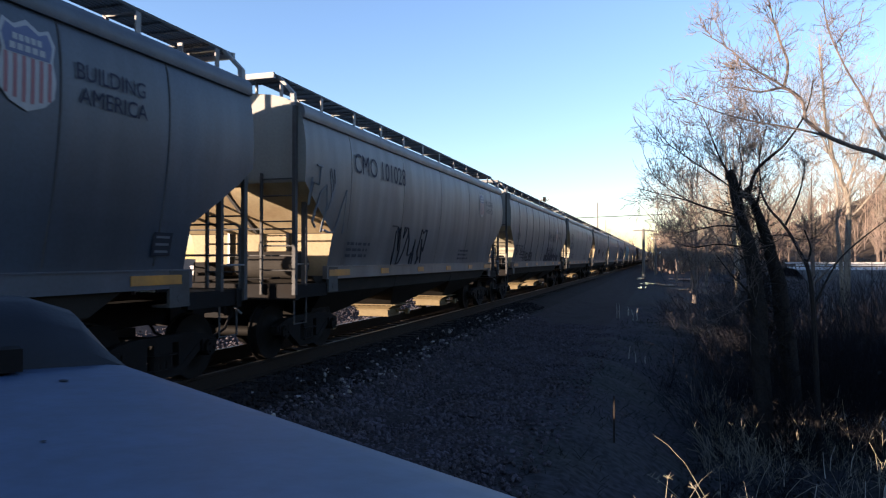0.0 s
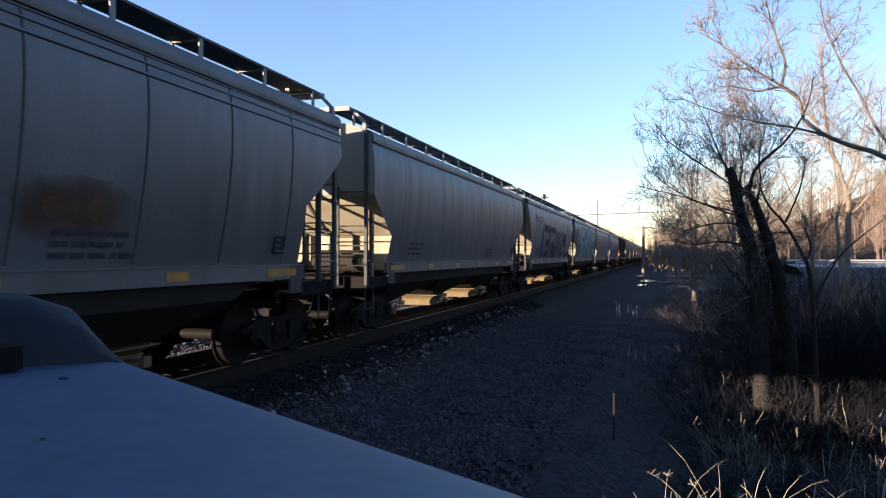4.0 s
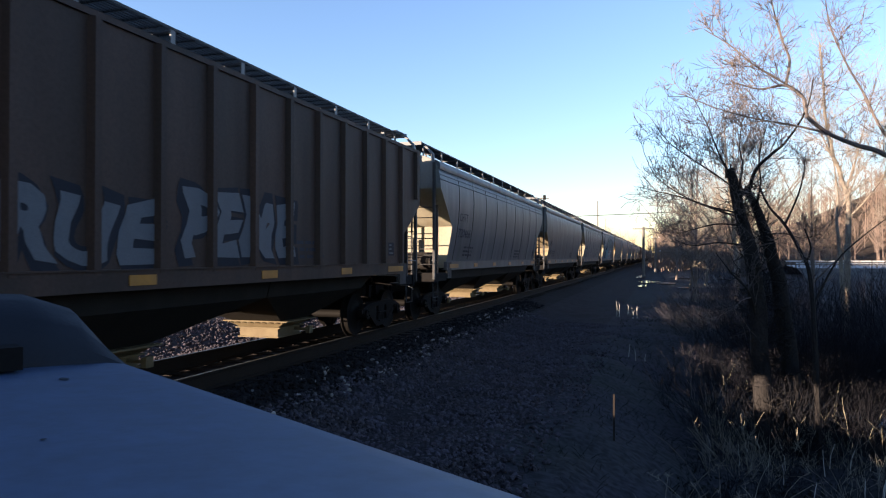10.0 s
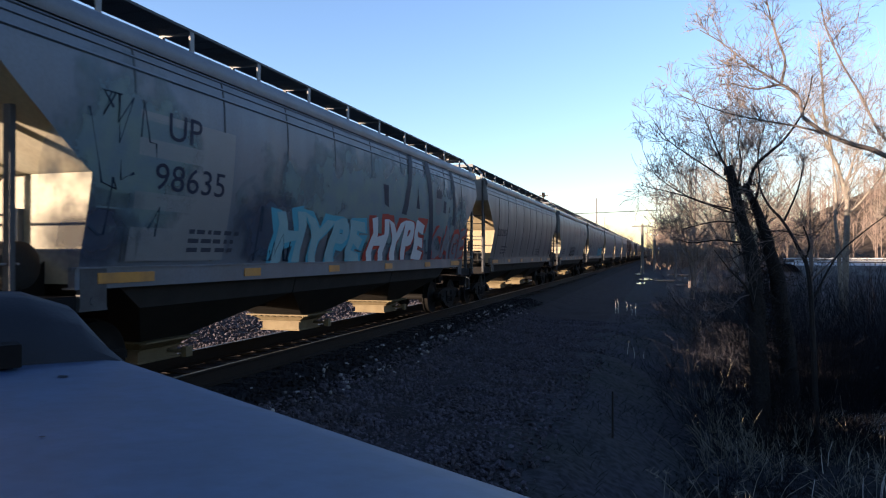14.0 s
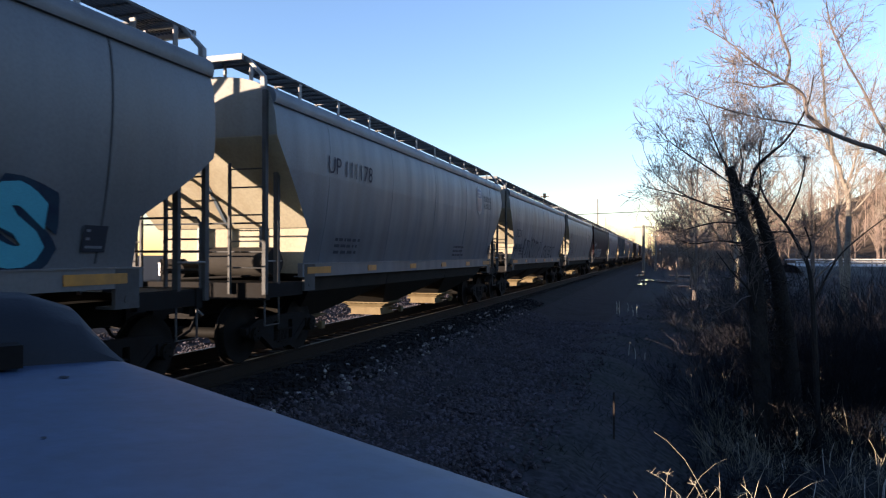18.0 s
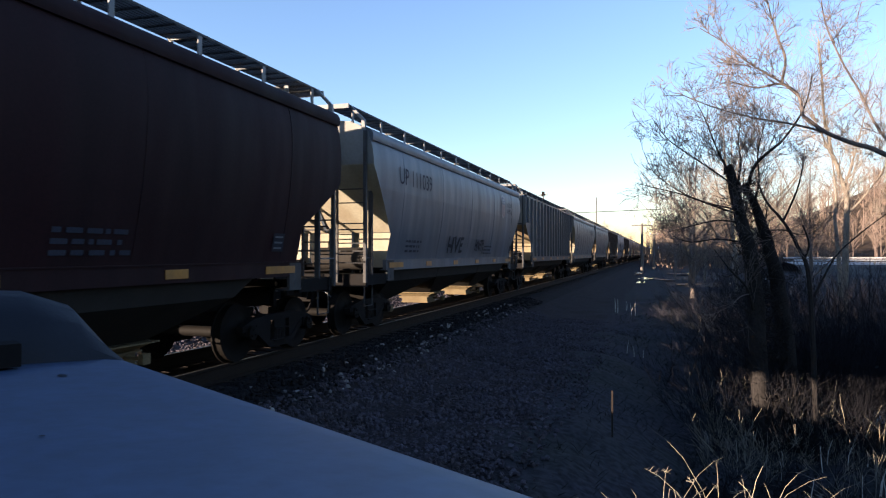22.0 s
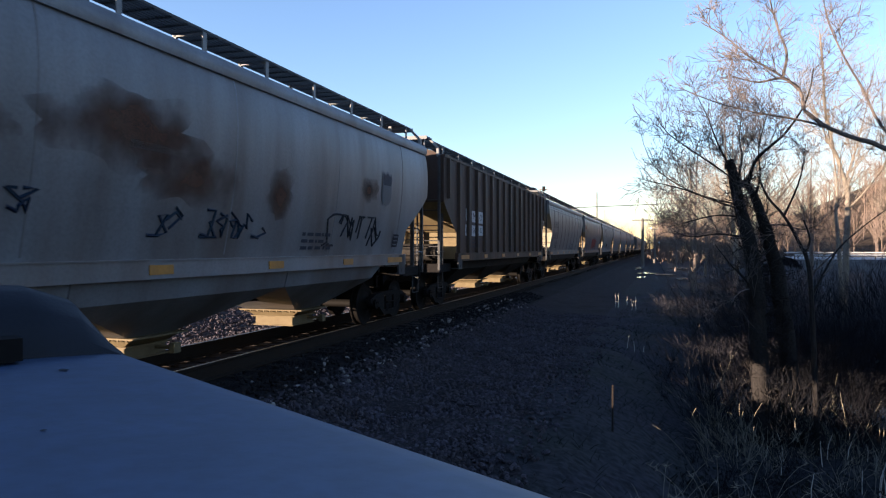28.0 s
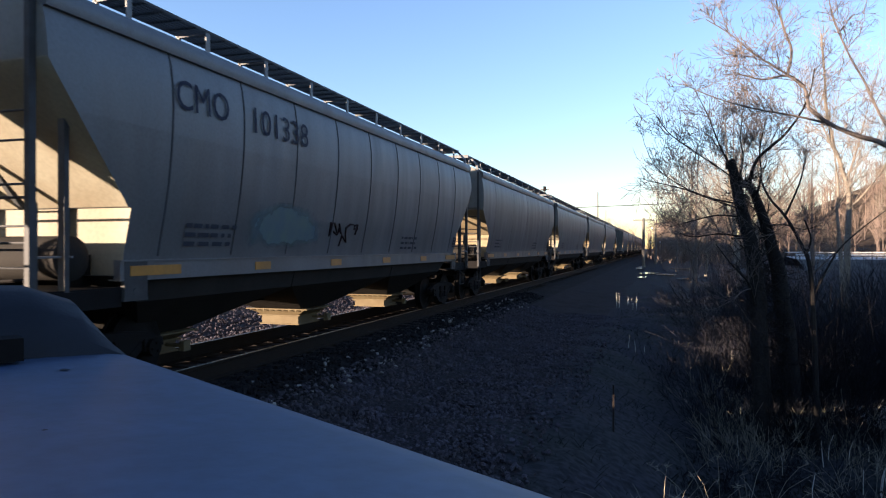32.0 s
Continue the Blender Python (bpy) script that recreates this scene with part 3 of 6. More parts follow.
        for s in (-1, 1):
            top = 3.02 if kind == "seamed" and s > 0 else 4.18
            lad = put("ladder", "ladder%.1f" % top, lambda: ladder_mesh(1.1, top), LADDER, (s * 1.44, half + 0.04, 0))
            lad.scale.x = s
            part("stile", shared("stile", lambda: Mesh().box((-0.62, 0, 2.1), (0.035, 0.05, 2.0)), LADDER), None, lad)
            for z in (1.5, 1.9, 2.3, 2.72, 3.0):
                part("rung", shared("rung", lambda: Mesh().rod((-0.62, 0, 0), (0, 0, 0), 0.013), LADDER), None, lad, at=(0, 0, z))
            put("corner_post", "corner_post", lambda: Mesh().box((0, 0, 2.16), (0.085, 0.06, 1.85)), LADDER, (s * 1.36, half - 0.42, 0))
            put("grab_rail", "grab_rail", lambda: Mesh().loft([[(x, y, z) for y in (0.0, 0.012) for x, z in ((xx, zz), (xx + 0.07, zz))][:2] + [(xx + 0.07, 0.085, zz), (xx, 0.085, zz)] for xx, zz in ((1.07, 4.70), (1.36, 4.40), (1.375, 4.16))]), POST, (0, half - 0.02, 0)).scale.x = s
            if s > 0:
                put("corner_stay", "corner_stay", lambda: Mesh().box((0, 0, 4.43), (0.075, 0.03, 0.42)), POST, (s * 0.86, half - 0.62, 0))
            put("end_channel", "end_channel", lambda: Mesh().box((0, 0, 4.665), (1.14, 0.05, 0.09)), POST, (s * 0.58, half + 0.2, 0))
            put("grab_iron", "grab_iron", lambda: Mesh().tube([(0, 0, 0), (0.06, 0, 0), (0.06, -0.45, 0), (0, -0.45, 0)], [0.013] * 4, 5), POST, (s * 1.42, half - 0.02, 1.6))
            put("stirrup_step", "stirrup_step", lambda: Mesh().tube([(0, 0, 1.1), (0, 0, 0.62), (0, -0.4, 0.62), (0, -0.4, 1.1)], [0.016] * 4, 6), LADDER, (s * 1.38, half - 0.05, 0))
            put("stiffener", "stiffener|" + colour_key, lambda: Mesh().box((0, 0, 1.7), (0.05, 0.08, 0.95)), colour, (s * 0.62, half - 1.17, 0))
            put("gusset", "gusset", lambda: Mesh().loft([[(0, 0.4, 1.26), (0, -0.02, 1.26), (0, -0.02, 1.62)], [(0.02, 0.4, 1.26), (0.02, -0.02, 1.26), (0.02, -0.02, 1.62)]]), STEEL, (s * 0.95, half - 1.17, 0))
        put("end_rail", "end_rail", lambda: Mesh().tube([(-1.42, 0, 1.25), (-1.42, 0, 2.12), (-1.36, 0, 2.18), (1.36, 0, 2.18), (1.42, 0, 2.12), (1.42, 0, 1.25)], [0.016] * 6, 6).rod((-1.42, 0, 1.74), (1.42, 0, 1.74), 0.014), LADDER, (0, half - 0.04, 0))
        put("slope_rib", "slope_rib%.2f|" % hi + colour_key, lambda: Mesh().box((0, 0, 0), (0.06, math.hypot(1.1, hi - lo), 0.07), Matrix.Rotation(math.atan2(hi - lo, 1.15), 3, "X")), colour, (0, half - 0.575, (hi + lo) / 2))
        put("coupler", "coupler", lambda: Mesh().box((0, 0.35, 0.88), (0.13, 0.75, 0.15)).box((0.05, 0.66, 0.88), (0.28, 0.22, 0.27)).box((0, 0.02, 0.9), (0.5, 0.12, 0.4)), STEEL, (0, half, 0))
        put("air_hose", "air_hose", lambda: Mesh().tube([(-0.3, 0.1, 0.8), (-0.3, 0.3, 0.55), (-0.22, 0.55, 0.42), (-0.1, 0.7, 0.5)], [0.025] * 4, 6), RUBBER, (0, half, 0))
        put("uncoupling_rod", "uncoupling_rod", lambda: Mesh().tube([(1.35, 0.12, 0.9), (1.2, 0.14, 1.0), (0.2, 0.2, 1.02), (0.1, 0.5, 1.05)], [0.014] * 4, 5), POST, (0, half, 0))
        if e < 0:
            put("air_tank", "air_tank", lambda: Mesh().rod((-0.6, 0, 0), (0.6, 0, 0), 0.24, n=16).rod((-0.68, 0, 0), (-0.6, 0, 0), 0.12, 0.24, 16).rod((0.6, 0, 0), (0.68, 0, 0), 0.24, 0.12, 16), GRIME_SHADE, (-0.55, half - 0.72, 1.58), smooth=True)
            put("brake_cylinder", "brake_cylinder", lambda: Mesh().rod((0.55, -0.5, 1.42), (0.55, -0.95, 1.42), 0.14, n=12).rod((0.55, -0.1, 1.42), (0.55, -0.5, 1.42), 0.03).box((0.9, -0.8, 1.45), (0.25, 0.3, 0.35)), STEEL, (0, half, 0))
            put("brake_rod", "brake_rod", lambda: Mesh().rod((0.5, -0.3, 1.3), (-0.9, -0.4, 1.36), 0.02), STEEL, (0, half, 0))
        else:
            put("brake_pipe", "brake_pipe", lambda: Mesh().tube([(0.3, 0, 1.0), (0.5, -0.4, 1.4), (0.5, -1.0, 1.9), (0.2, -1.1, 2.0)], [0.025] * 4, 6), POST, (0, half, 0))
        # truck
        ty = e * (half - 1.15)
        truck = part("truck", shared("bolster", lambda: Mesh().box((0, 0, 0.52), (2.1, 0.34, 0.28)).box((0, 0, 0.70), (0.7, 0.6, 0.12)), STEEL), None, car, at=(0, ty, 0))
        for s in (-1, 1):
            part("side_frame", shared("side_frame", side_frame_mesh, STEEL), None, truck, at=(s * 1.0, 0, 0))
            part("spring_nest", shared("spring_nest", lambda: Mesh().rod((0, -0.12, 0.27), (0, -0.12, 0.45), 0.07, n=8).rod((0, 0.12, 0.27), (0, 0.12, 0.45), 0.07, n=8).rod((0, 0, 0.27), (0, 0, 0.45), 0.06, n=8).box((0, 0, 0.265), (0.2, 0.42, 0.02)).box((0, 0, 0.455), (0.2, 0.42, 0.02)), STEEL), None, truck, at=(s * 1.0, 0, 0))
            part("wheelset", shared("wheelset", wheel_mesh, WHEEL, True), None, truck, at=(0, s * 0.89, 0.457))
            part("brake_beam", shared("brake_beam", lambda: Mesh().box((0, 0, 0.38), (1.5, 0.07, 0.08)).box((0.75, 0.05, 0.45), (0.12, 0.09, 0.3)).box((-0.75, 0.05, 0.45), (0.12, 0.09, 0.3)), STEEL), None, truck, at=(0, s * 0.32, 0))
    # reflectors on the sill: long ones at both ends, short ones between
    rx = profile[0][0] + 0.088
    for i, q in enumerate((-0.78, -0.48, -0.16, 0.16, 0.48, 0.78)):
        wide = 0.86 if abs(q) > 0.7 else 0.42
        part("reflector", shared("reflector|%.2f" % wide, lambda: Mesh().box((0, 0, 0), (0.008, wide, 0.115)), YELLOW), None, car, at=(rx, q * half, 1.435), label="yellow reflective strip" if i == 0 else "")
    return car


FONT = {}


def words(body, size, bold=0.0, squash=1.0, shear=0.0):
    """Mesh of flat letters, lying in the plane of y and z, read from +x."""
    key = (body, size, bold, squash, shear)
    if key not in FONT:
        cu = bpy.data.curves.new("letters", "FONT")
        cu.body, cu.size, cu.offset, cu.align_x, cu.shear = body, size, bold, "CENTER", shear
        cu.space_character = 1.0 + 2.2 * bold / max(size, 0.01)
        cu.resolution_u = 3
        ob = bpy.data.objects.new("letters", cu)
        me = bpy.data.meshes.new_from_object(ob)
        bpy.data.objects.remove(ob)
        FONT[key] = ([(v.co.x * squash, v.co.y) for v in me.vertices], [tuple(p.vertices) for p in me.polygons])
    return FONT[key]


def lettered(name, body, y, z, w, h, car, mat, profile, bold=0.0, lift=0.004, label="", wobble=0.0, grow=0.0):
    """Writing of a given width and height laid on the near side of a car, centred at y, its foot at z."""
    pts, faces = words(body, 1.0, bold)
    lo = [min(p[i] for p in pts) for i in (0, 1)]
    hi = [max(p[i] for p in pts) for i in (0, 1)]
    w, h, z = w + 2 * grow, h + 2 * grow, z - grow
    bm = bmesh.new()
    vs = [bm.verts.new((0, ((p - lo[0]) / (hi[0] - lo[0]) - 0.5) * w, (q - lo[1]) / (hi[1] - lo[1]) * h)) for p, q in pts]
    for f in faces:
        try:
            bm.faces.new([vs[i] for i in f])
        except ValueError:
            pass
    if h > 0.5:
        for k in range(1, int(h / 0.2) + 1):
            bmesh.ops.bisect_plane(bm, geom=bm.verts[:] + bm.edges[:] + bm.faces[:], plane_co=(0, 0, k * 0.2), plane_no=(0, 0, 1))
    for v in bm.verts:
        if wobble:
            q = v.co.y + y
            v.co.z = max(0.0, v.co.z + wobble * (0.6 * noise.noise((q * 0.9, 0, h * 7)) + 0.4 * noise.noise((q * 2.6, v.co.z * 3, 3))))
            v.co.y += 0.8 * wobble * noise.noise((v.co.z * 2.5, q * 0.8, 9))
        v.co.z += z
        v.co.y += y
        v.co.x = side_x(v.co.z, profile) + lift + (0.014 if profile is SIDE else 0.0)
    me = bpy.data.meshes.new(name)
    bm.to_mesh(me)
    bm.free()
    me.materials.append(mat)
    return part(name, me, None, car, label)


def end_number(car, text, x, z, w, h, half, mat):
    """Small figures on the upper end panel that faces the oncoming view."""
    pts, faces = words(text, 1.0, 0.01)
    lo = [min(p[i] for p in pts) for i in (0, 1)]
    hi = [max(p[i] for p in pts) for i in (0, 1)]
    m = Mesh().add([(x + ((p - lo[0]) / (hi[0] - lo[0]) - 0.5) * w, -half - 0.006, z + (q - lo[1]) / (hi[1] - lo[1]) * h) for p, q in pts], faces)
    return part("end_number", m.done("end_number", mat), None, car)


def patch(name, outline, car, mat, profile, lift=0.004, label=""):
    """A flat painted shape on the near side, from points (y, z)."""
    bm = bmesh.new()
    bm.faces.new([bm.verts.new((0, a, b)) for a, b in outline])
    zs = [b for _, b in outline]
    k = math.floor(min(zs) / 0.2)
    while k * 0.2 < max(zs):
        bmesh.ops.bisect_plane(bm, geom=bm.verts[:] + bm.edges[:] + bm.faces[:], plane_co=(0, 0, k * 0.2), plane_no=(0, 0, 1))
        k += 1
    for v in bm.verts:
        v.co.x = side_x(v.co.z, profile) + lift + (0.014 if profile is SIDE else 0.0)
    me = bpy.data.meshes.new(name)
    bm.to_mesh(me)
    bm.free()
    me.materials.append(mat)
    return part(name, me, None, car, label)


def shield(car, y, z, profile, h=0.95, strong=True):
    """Railroad emblem as plain shapes: blue top, red and pale stripes."""
    w = h * 0.72
    out = [(-.40, .46), (-.22, .41), (0, .5), (.22, .41), (.40, .46), (.5, .30), (.44, .12), (.5, -.1), (.47, -.3), (.3, -.42), (0, -.5), (-.3, -.42), (-.47, -.3), (-.5, -.1), (-.44, .12), (-.5, .30)]
    em = patch("emblem", [(y + a * w * 1.06, z + b * h * 1.05) for a, b in out], car, EMBLEM if strong else SILVER, profile, 0.004, "shield emblem with blue top and red stripes")
    top = [(-.38, .43), (-.22, .38), (0, .46), (.22, .38), (.38, .43), (.46, .29), (.40, .10), (-.40, .10), (-.46, .29)]
    patch("emblem_field", [(y + a * w, z + b * h) for a, b in top], em, SHIELD_BLUE if strong else FADED, profile, 0.008)
    for b, half_row in ((.25, .28), (.14, .34)):
        marks = Mesh()
        for i in range(5):
            a = -half_row + 2 * half_row * i / 5
            marks.add([(side_x(z + q * h, profile) + (0.027 if profile is SIDE else 0.013), y + p * w, z + q * h) for p, q in ((a, b), (a + .3 * half_row, b), (a + .3 * half_row, b + .075), (a, b + .075))], [(0, 1, 2, 3)])
        if strong:
            part("emblem_mark", marks, EMBLEM, em)
    for i in range(6):
        a = -0.40 + 0.16 * i
        b = -0.36 - 0.09 * (1 - abs(a) / 0.42)
        patch("emblem_stripe", [(y + (a - .035) * w, z + b * h), (y + (a + .035) * w, z + b * h), (y + (a + .035) * w, z + .09 * h), (y + (a - .035) * w, z + .09 * h)], em, SHIELD_RED if strong else SILVER, profile, 0.008)
    return em


def bars(car, y, z, profile, rows=3, width=1.1):
    """Small data stencils that cannot be read: rows of short dashes on one part."""
    rng = random.Random(round(y * 10 + z * 100))
    m = Mesh()
    for i in range(rows):
        a, low = y - width / 2, z - 0.115 * i
        while a < y + width / 2 - 0.1:
            w = rng.choice((0.07, 0.11, 0.16, 0.21))
            m.add([(side_x(q, profile) + (0.02 if profile is SIDE else 0.005), p, q) for p, q in ((a, low), (a + w, low), (a + w, low + 0.055), (a, low + 0.055))], [(0, 1, 2, 3)])
            a += w + rng.uniform(0.035, 0.08)
    tagged(part("stencil", m, FADED, car), kind="stuff")


def scribble(car, y, z, w, h, mat, profile, seed):
    """A tangle of thin sprayed strokes."""
    rng = random.Random(seed)
    m = Mesh()
    n = max(2, min(8, int(w / 0.35) + 1))
    for i in range(n):
        a = y - w / 2 + w * (i + 0.5) / n
        pts, p = [], [a, z + h * rng.uniform(0.2, 0.9)]
        for _ in range(7):
            p = [min(y + w / 2, max(y - w / 2, p[0] + rng.uniform(-0.7, 0.7) * w / n)), min(z + h, max(z, p[1] + rng.uniform(-0.75, 0.75) * h))]
            pts.append((side_x(p[1], profile) + 0.006, p[0], p[1]))
        m.tube(pts, [0.022] * len(pts), 4)
    return part("scribble", m.done("scribble", mat), None, car, "sprayed scribble")


def blotch(name, car, y, z, w, h, mat, profile, seed, rough=0.5):
    """An uneven stain or backing with a ragged outline."""
    n = 40
    ring = []
    for i in range(n):
        a = 2 * math.pi * i / n
        q = 1 + rough * noise.noise((math.cos(a) * 1.7, math.sin(a) * 1.7, seed)) + 0.5 * rough * noise.noise((math.cos(a) * 5, math.sin(a) * 5, seed + 4))
        cx, cy = math.cos(a), math.sin(a)
        k = 1 / max(abs(cx), abs(cy)) ** 0.6
        ring.append((y + 0.5 * w * q * cx * k, z + h / 2 + 0.5 * h * q * cy * k))
    return patch(name, ring, car, mat, profile, 0.003)


def ragged(name, outline, car, mat, profile, lift, seed, teeth=0.05, step=0.09, label=""):
    """A sprayed field whose sides break up into short feathered strokes."""
    rng = random.Random(seed)
    ring = []
    for (a, b), (c, d) in zip(outline, outline[1:] + outline[:1]):
        n = max(1, int(math.hypot(c - a, d - b) / step))
        nx, ny = (d - b) / max(1e-6, math.hypot(c - a, d - b)), (a - c) / max(1e-6, math.hypot(c - a, d - b))
        for i in range(n):
            q = i / n
            out = teeth * rng.uniform(0.4, 1.3) * (1 if i % 2 else -1)
            ring.append((a + (c - a) * q + nx * out, b + (d - b) * q + ny * out))
    return patch(name, ring, car, mat, profile, lift, label)


def column(car, y, low, high, w, slant, profile, seed):
    """A dark upright of stacked round dabs with a feathered top."""
    rng = random.Random(seed)
    n = max(5, int((high - low) / 0.14))
    side = []
    for i in range(n):
        z = low + (high - low) * (i + 0.5) / n
        side.append((z, w * (0.5 + rng.uniform(-0.06, 0.09)), slant * (z - low)))
    right, left = [], []
    for z, r, o in side:
        for q, k in ((-0.055, 0.78), (0.0, 1.0), (0.05, 0.82)):
            right.append((y + o + r * k, z + q))
            left.append((y + o - r * k * rng.uniform(0.9, 1.1), z + q))
    top = y + slant * (high - low)
    crest = [(top + w * 0.5, high + 0.1), (top + w * 0.34, high + rng.uniform(0.25, 0.36)), (top + w * 0.14, high + 0.12), (top - w * 0.06, high + rng.uniform(0.26, 0.42)), (top - w * 0.24, high + 0.14), (top - w * 0.45, high + rng.uniform(0.2, 0.3))]
    return patch("sprayed_shadow", right + crest + left[::-1], car, NAVY, profile, 0.013)


def navy_letters(car, profile):
    """Silver block letters cut out of feathered navy shadows."""
    ragged("graffiti", [(-3.8, 1.66), (-3.75, 2.9), (-2.3, 2.9), (-0.1, 2.9), (4.3, 2.85), (4.4, 1.66)], car, SILVER, profile, 0.007, 3, 0.03, 0.3, "silver block letters with feathered navy shadows")
    fields = [[(-4.2, 2.96), (-3.8, 3.0), (-3.55, 1.62), (-4.1, 1.62)], [(-3.83, 3.3), (-2.3, 3.2), (-2.0, 2.95), (-2.5, 2.86), (-3.7, 2.94)], [(-3.1, 2.54), (-2.1, 2.54), (-2.1, 2.16), (-3.08, 2.14)],
              [(-3.1, 1.96), (-2.1, 1.95), (-1.6, 1.65), (-3.1, 1.62)], [(-1.87, 3.25), (-0.08, 3.19), (0.08, 2.88), (-1.67, 2.95)], [(-1.0, 2.48), (-0.1, 2.44), (0.4, 2.0), (0.45, 1.62), (-1.14, 1.62)],
              [(3.1, 2.85), (3.5, 2.95), (4.3, 3.05), (4.5, 2.3), (3.2, 2.2)], [(3.0, 1.62), (3.1, 1.95), (3.7, 1.95), (3.6, 1.62)], [(4.4, 1.62), (4.8, 1.83), (5.6, 1.98), (6.4, 1.9), (5.9, 1.68)]]
    for i, f in enumerate(fields):
        ragged("sprayed_shadow", f, car, NAVY, profile, 0.012, 20 + i)
    for i, (y, low, high, w, slant) in enumerate([(-1.78, 1.62, 2.95, 0.5, -0.1), (0.5, 1.62, 2.85, 0.42, -0.15), (1.28, 1.6, 2.8, 0.42, -0.25), (1.95, 1.6, 2.8, 0.42, -0.2), (2.68, 1.6, 2.85, 0.46, -0.1), (4.5, 1.62, 2.7, 0.3, -0.1)]):
        column(car, y, low, high, w, slant, profile, 40 + i)


def grown(outline, d):
    """The outline pushed outwards."""
    ring = []
    for k, (a, b) in enumerate(outline):
        (p, q), (r, t) = outline[k - 1], outline[(k + 1) % len(outline)]
        v = Vector((t - q, p - r)).normalized() * d
        ring.append((a + v.x, b + v.y))
    area = sum(p * t - r * q for (p, q), (r, t) in zip(outline, outline[1:] + outline[:1]))
    return ring if area > 0 else [(2 * a - c, 2 * b - e) for (a, b), (c, e) in zip(outline, ring)]


def rounded(outline, times=2):
    """Cuts the corners of an outline."""
    for _ in range(times):
        outline = [(a + (c - a) * k, b + (d - b) * k) for (a, b), (c, d) in zip(outline, outline[1:] + outline[:1]) for k in (0.18, 0.82)]
    return outline


def block_letters(car, profile):
    """Four fat aqua letters with black rims and thrown shadows."""
    letters = [
        ([(-4.2, 3.3), (-3.6, 3.75), (-2.6, 3.75), (-1.65, 3.7), (-1.85, 3.25), (-1.95, 2.98), (-2.5, 3.1), (-3.0, 3.0), (-2.9, 2.78), (-2.0, 2.7), (-1.65, 2.52), (-1.6, 2.3), (-1.85, 1.95), (-2.2, 1.65), (-3.1, 1.55), (-4.3, 1.58), (-3.9, 2.1), (-3.4, 1.9), (-2.9, 1.98), (-3.0, 2.2), (-3.7, 2.4), (-4.15, 2.8)], []),
        ([(-1.45, 3.7), (-0.78, 3.78), (-0.75, 2.88), (-0.05, 3.05), (-0.07, 3.78), (0.62, 3.8), (0.66, 3.2), (0.5, 2.6), (0.2, 2.0), (-0.25, 1.5), (-0.55, 1.58), (-0.83, 1.8), (-1.2, 2.43), (-1.4, 3.0)], [(-0.6, 2.43), (-0.07, 2.57), (-0.34, 1.92)]),
        ([(1.2, 3.78), (1.9, 3.84), (2.45, 3.72), (2.83, 3.3), (2.95, 2.78), (2.83, 2.2), (2.35, 1.72), (1.78, 1.56), (1.36, 1.7), (1.0, 2.18), (0.83, 2.78), (0.86, 3.35)], [(1.4, 3.05), (2.0, 3.28), (2.05, 2.5), (1.5, 2.25)]),
        ([(3.43, 3.75), (4.0, 3.78), (4.03, 3.5), (5.2, 3.55), (5.8, 3.33), (6.2, 2.85), (6.3, 2.3), (6.85, 1.97), (6.45, 1.72), (5.6, 1.74), (5.1, 1.94), (5.35, 2.6), (5.2, 2.93), (4.0, 2.76), (4.2, 1.55), (3.53, 1.55), (3.38, 2.25), (3.32, 3.2)], [])]
    for ring, hole in letters:
        ring, hole = rounded(ring), rounded(hole)
        patch("thrown_shadow", [(a + 0.34, max(1.5, b - 0.12)) for a, b in grown(ring, 0.03)], car, BLACK, profile, 0.005)
        patch("rim", grown(ring, 0.07), car, BLACK, profile, 0.009)
        face = patch("graffiti", ring, car, AQUA, profile, 0.013, "fat pale aqua letter with a black rim")
        if hole:
            patch("counter", hole, face, BLACK, profile, 0.017)


def dark_strokes(car, profile):
    """Blue-black bars and counters between the wide pale green letters."""
    for i, f in enumerate([[(2.15, 3.98), (2.4, 3.98), (2.35, 3.7), (2.05, 2.6), (1.75, 2.6), (2.1, 3.7)], [(3.35, 3.98), (3.6, 3.98), (3.65, 3.7), (3.95, 2.7), (4.35, 1.55), (4.05, 1.55), (3.7, 2.5), (3.3, 3.7)], [(5.45, 3.98), (5.7, 3.98), (6.0, 2.5), (5.75, 2.5)],
                           [(0.55, 3.15), (0.85, 3.15), (0.95, 2.7), (0.7, 2.75)], [(2.7, 3.3), (2.92, 2.78), (2.68, 2.78)], [(4.78, 3.1), (5.0, 3.1), (5.0, 2.8), (4.8, 2.8)], [(6.4, 3.2), (6.6, 3.2), (6.6, 3.0), (6.45, 3.0)]]):
        ragged("graffiti_stroke", f, car, NAVY, profile, 0.010, 60 + i, 0.012, 0.2)


def ink_on(items):
    return next((it[5] for it in items if len(it) == 6 and it[0][0].isalnum()), "")


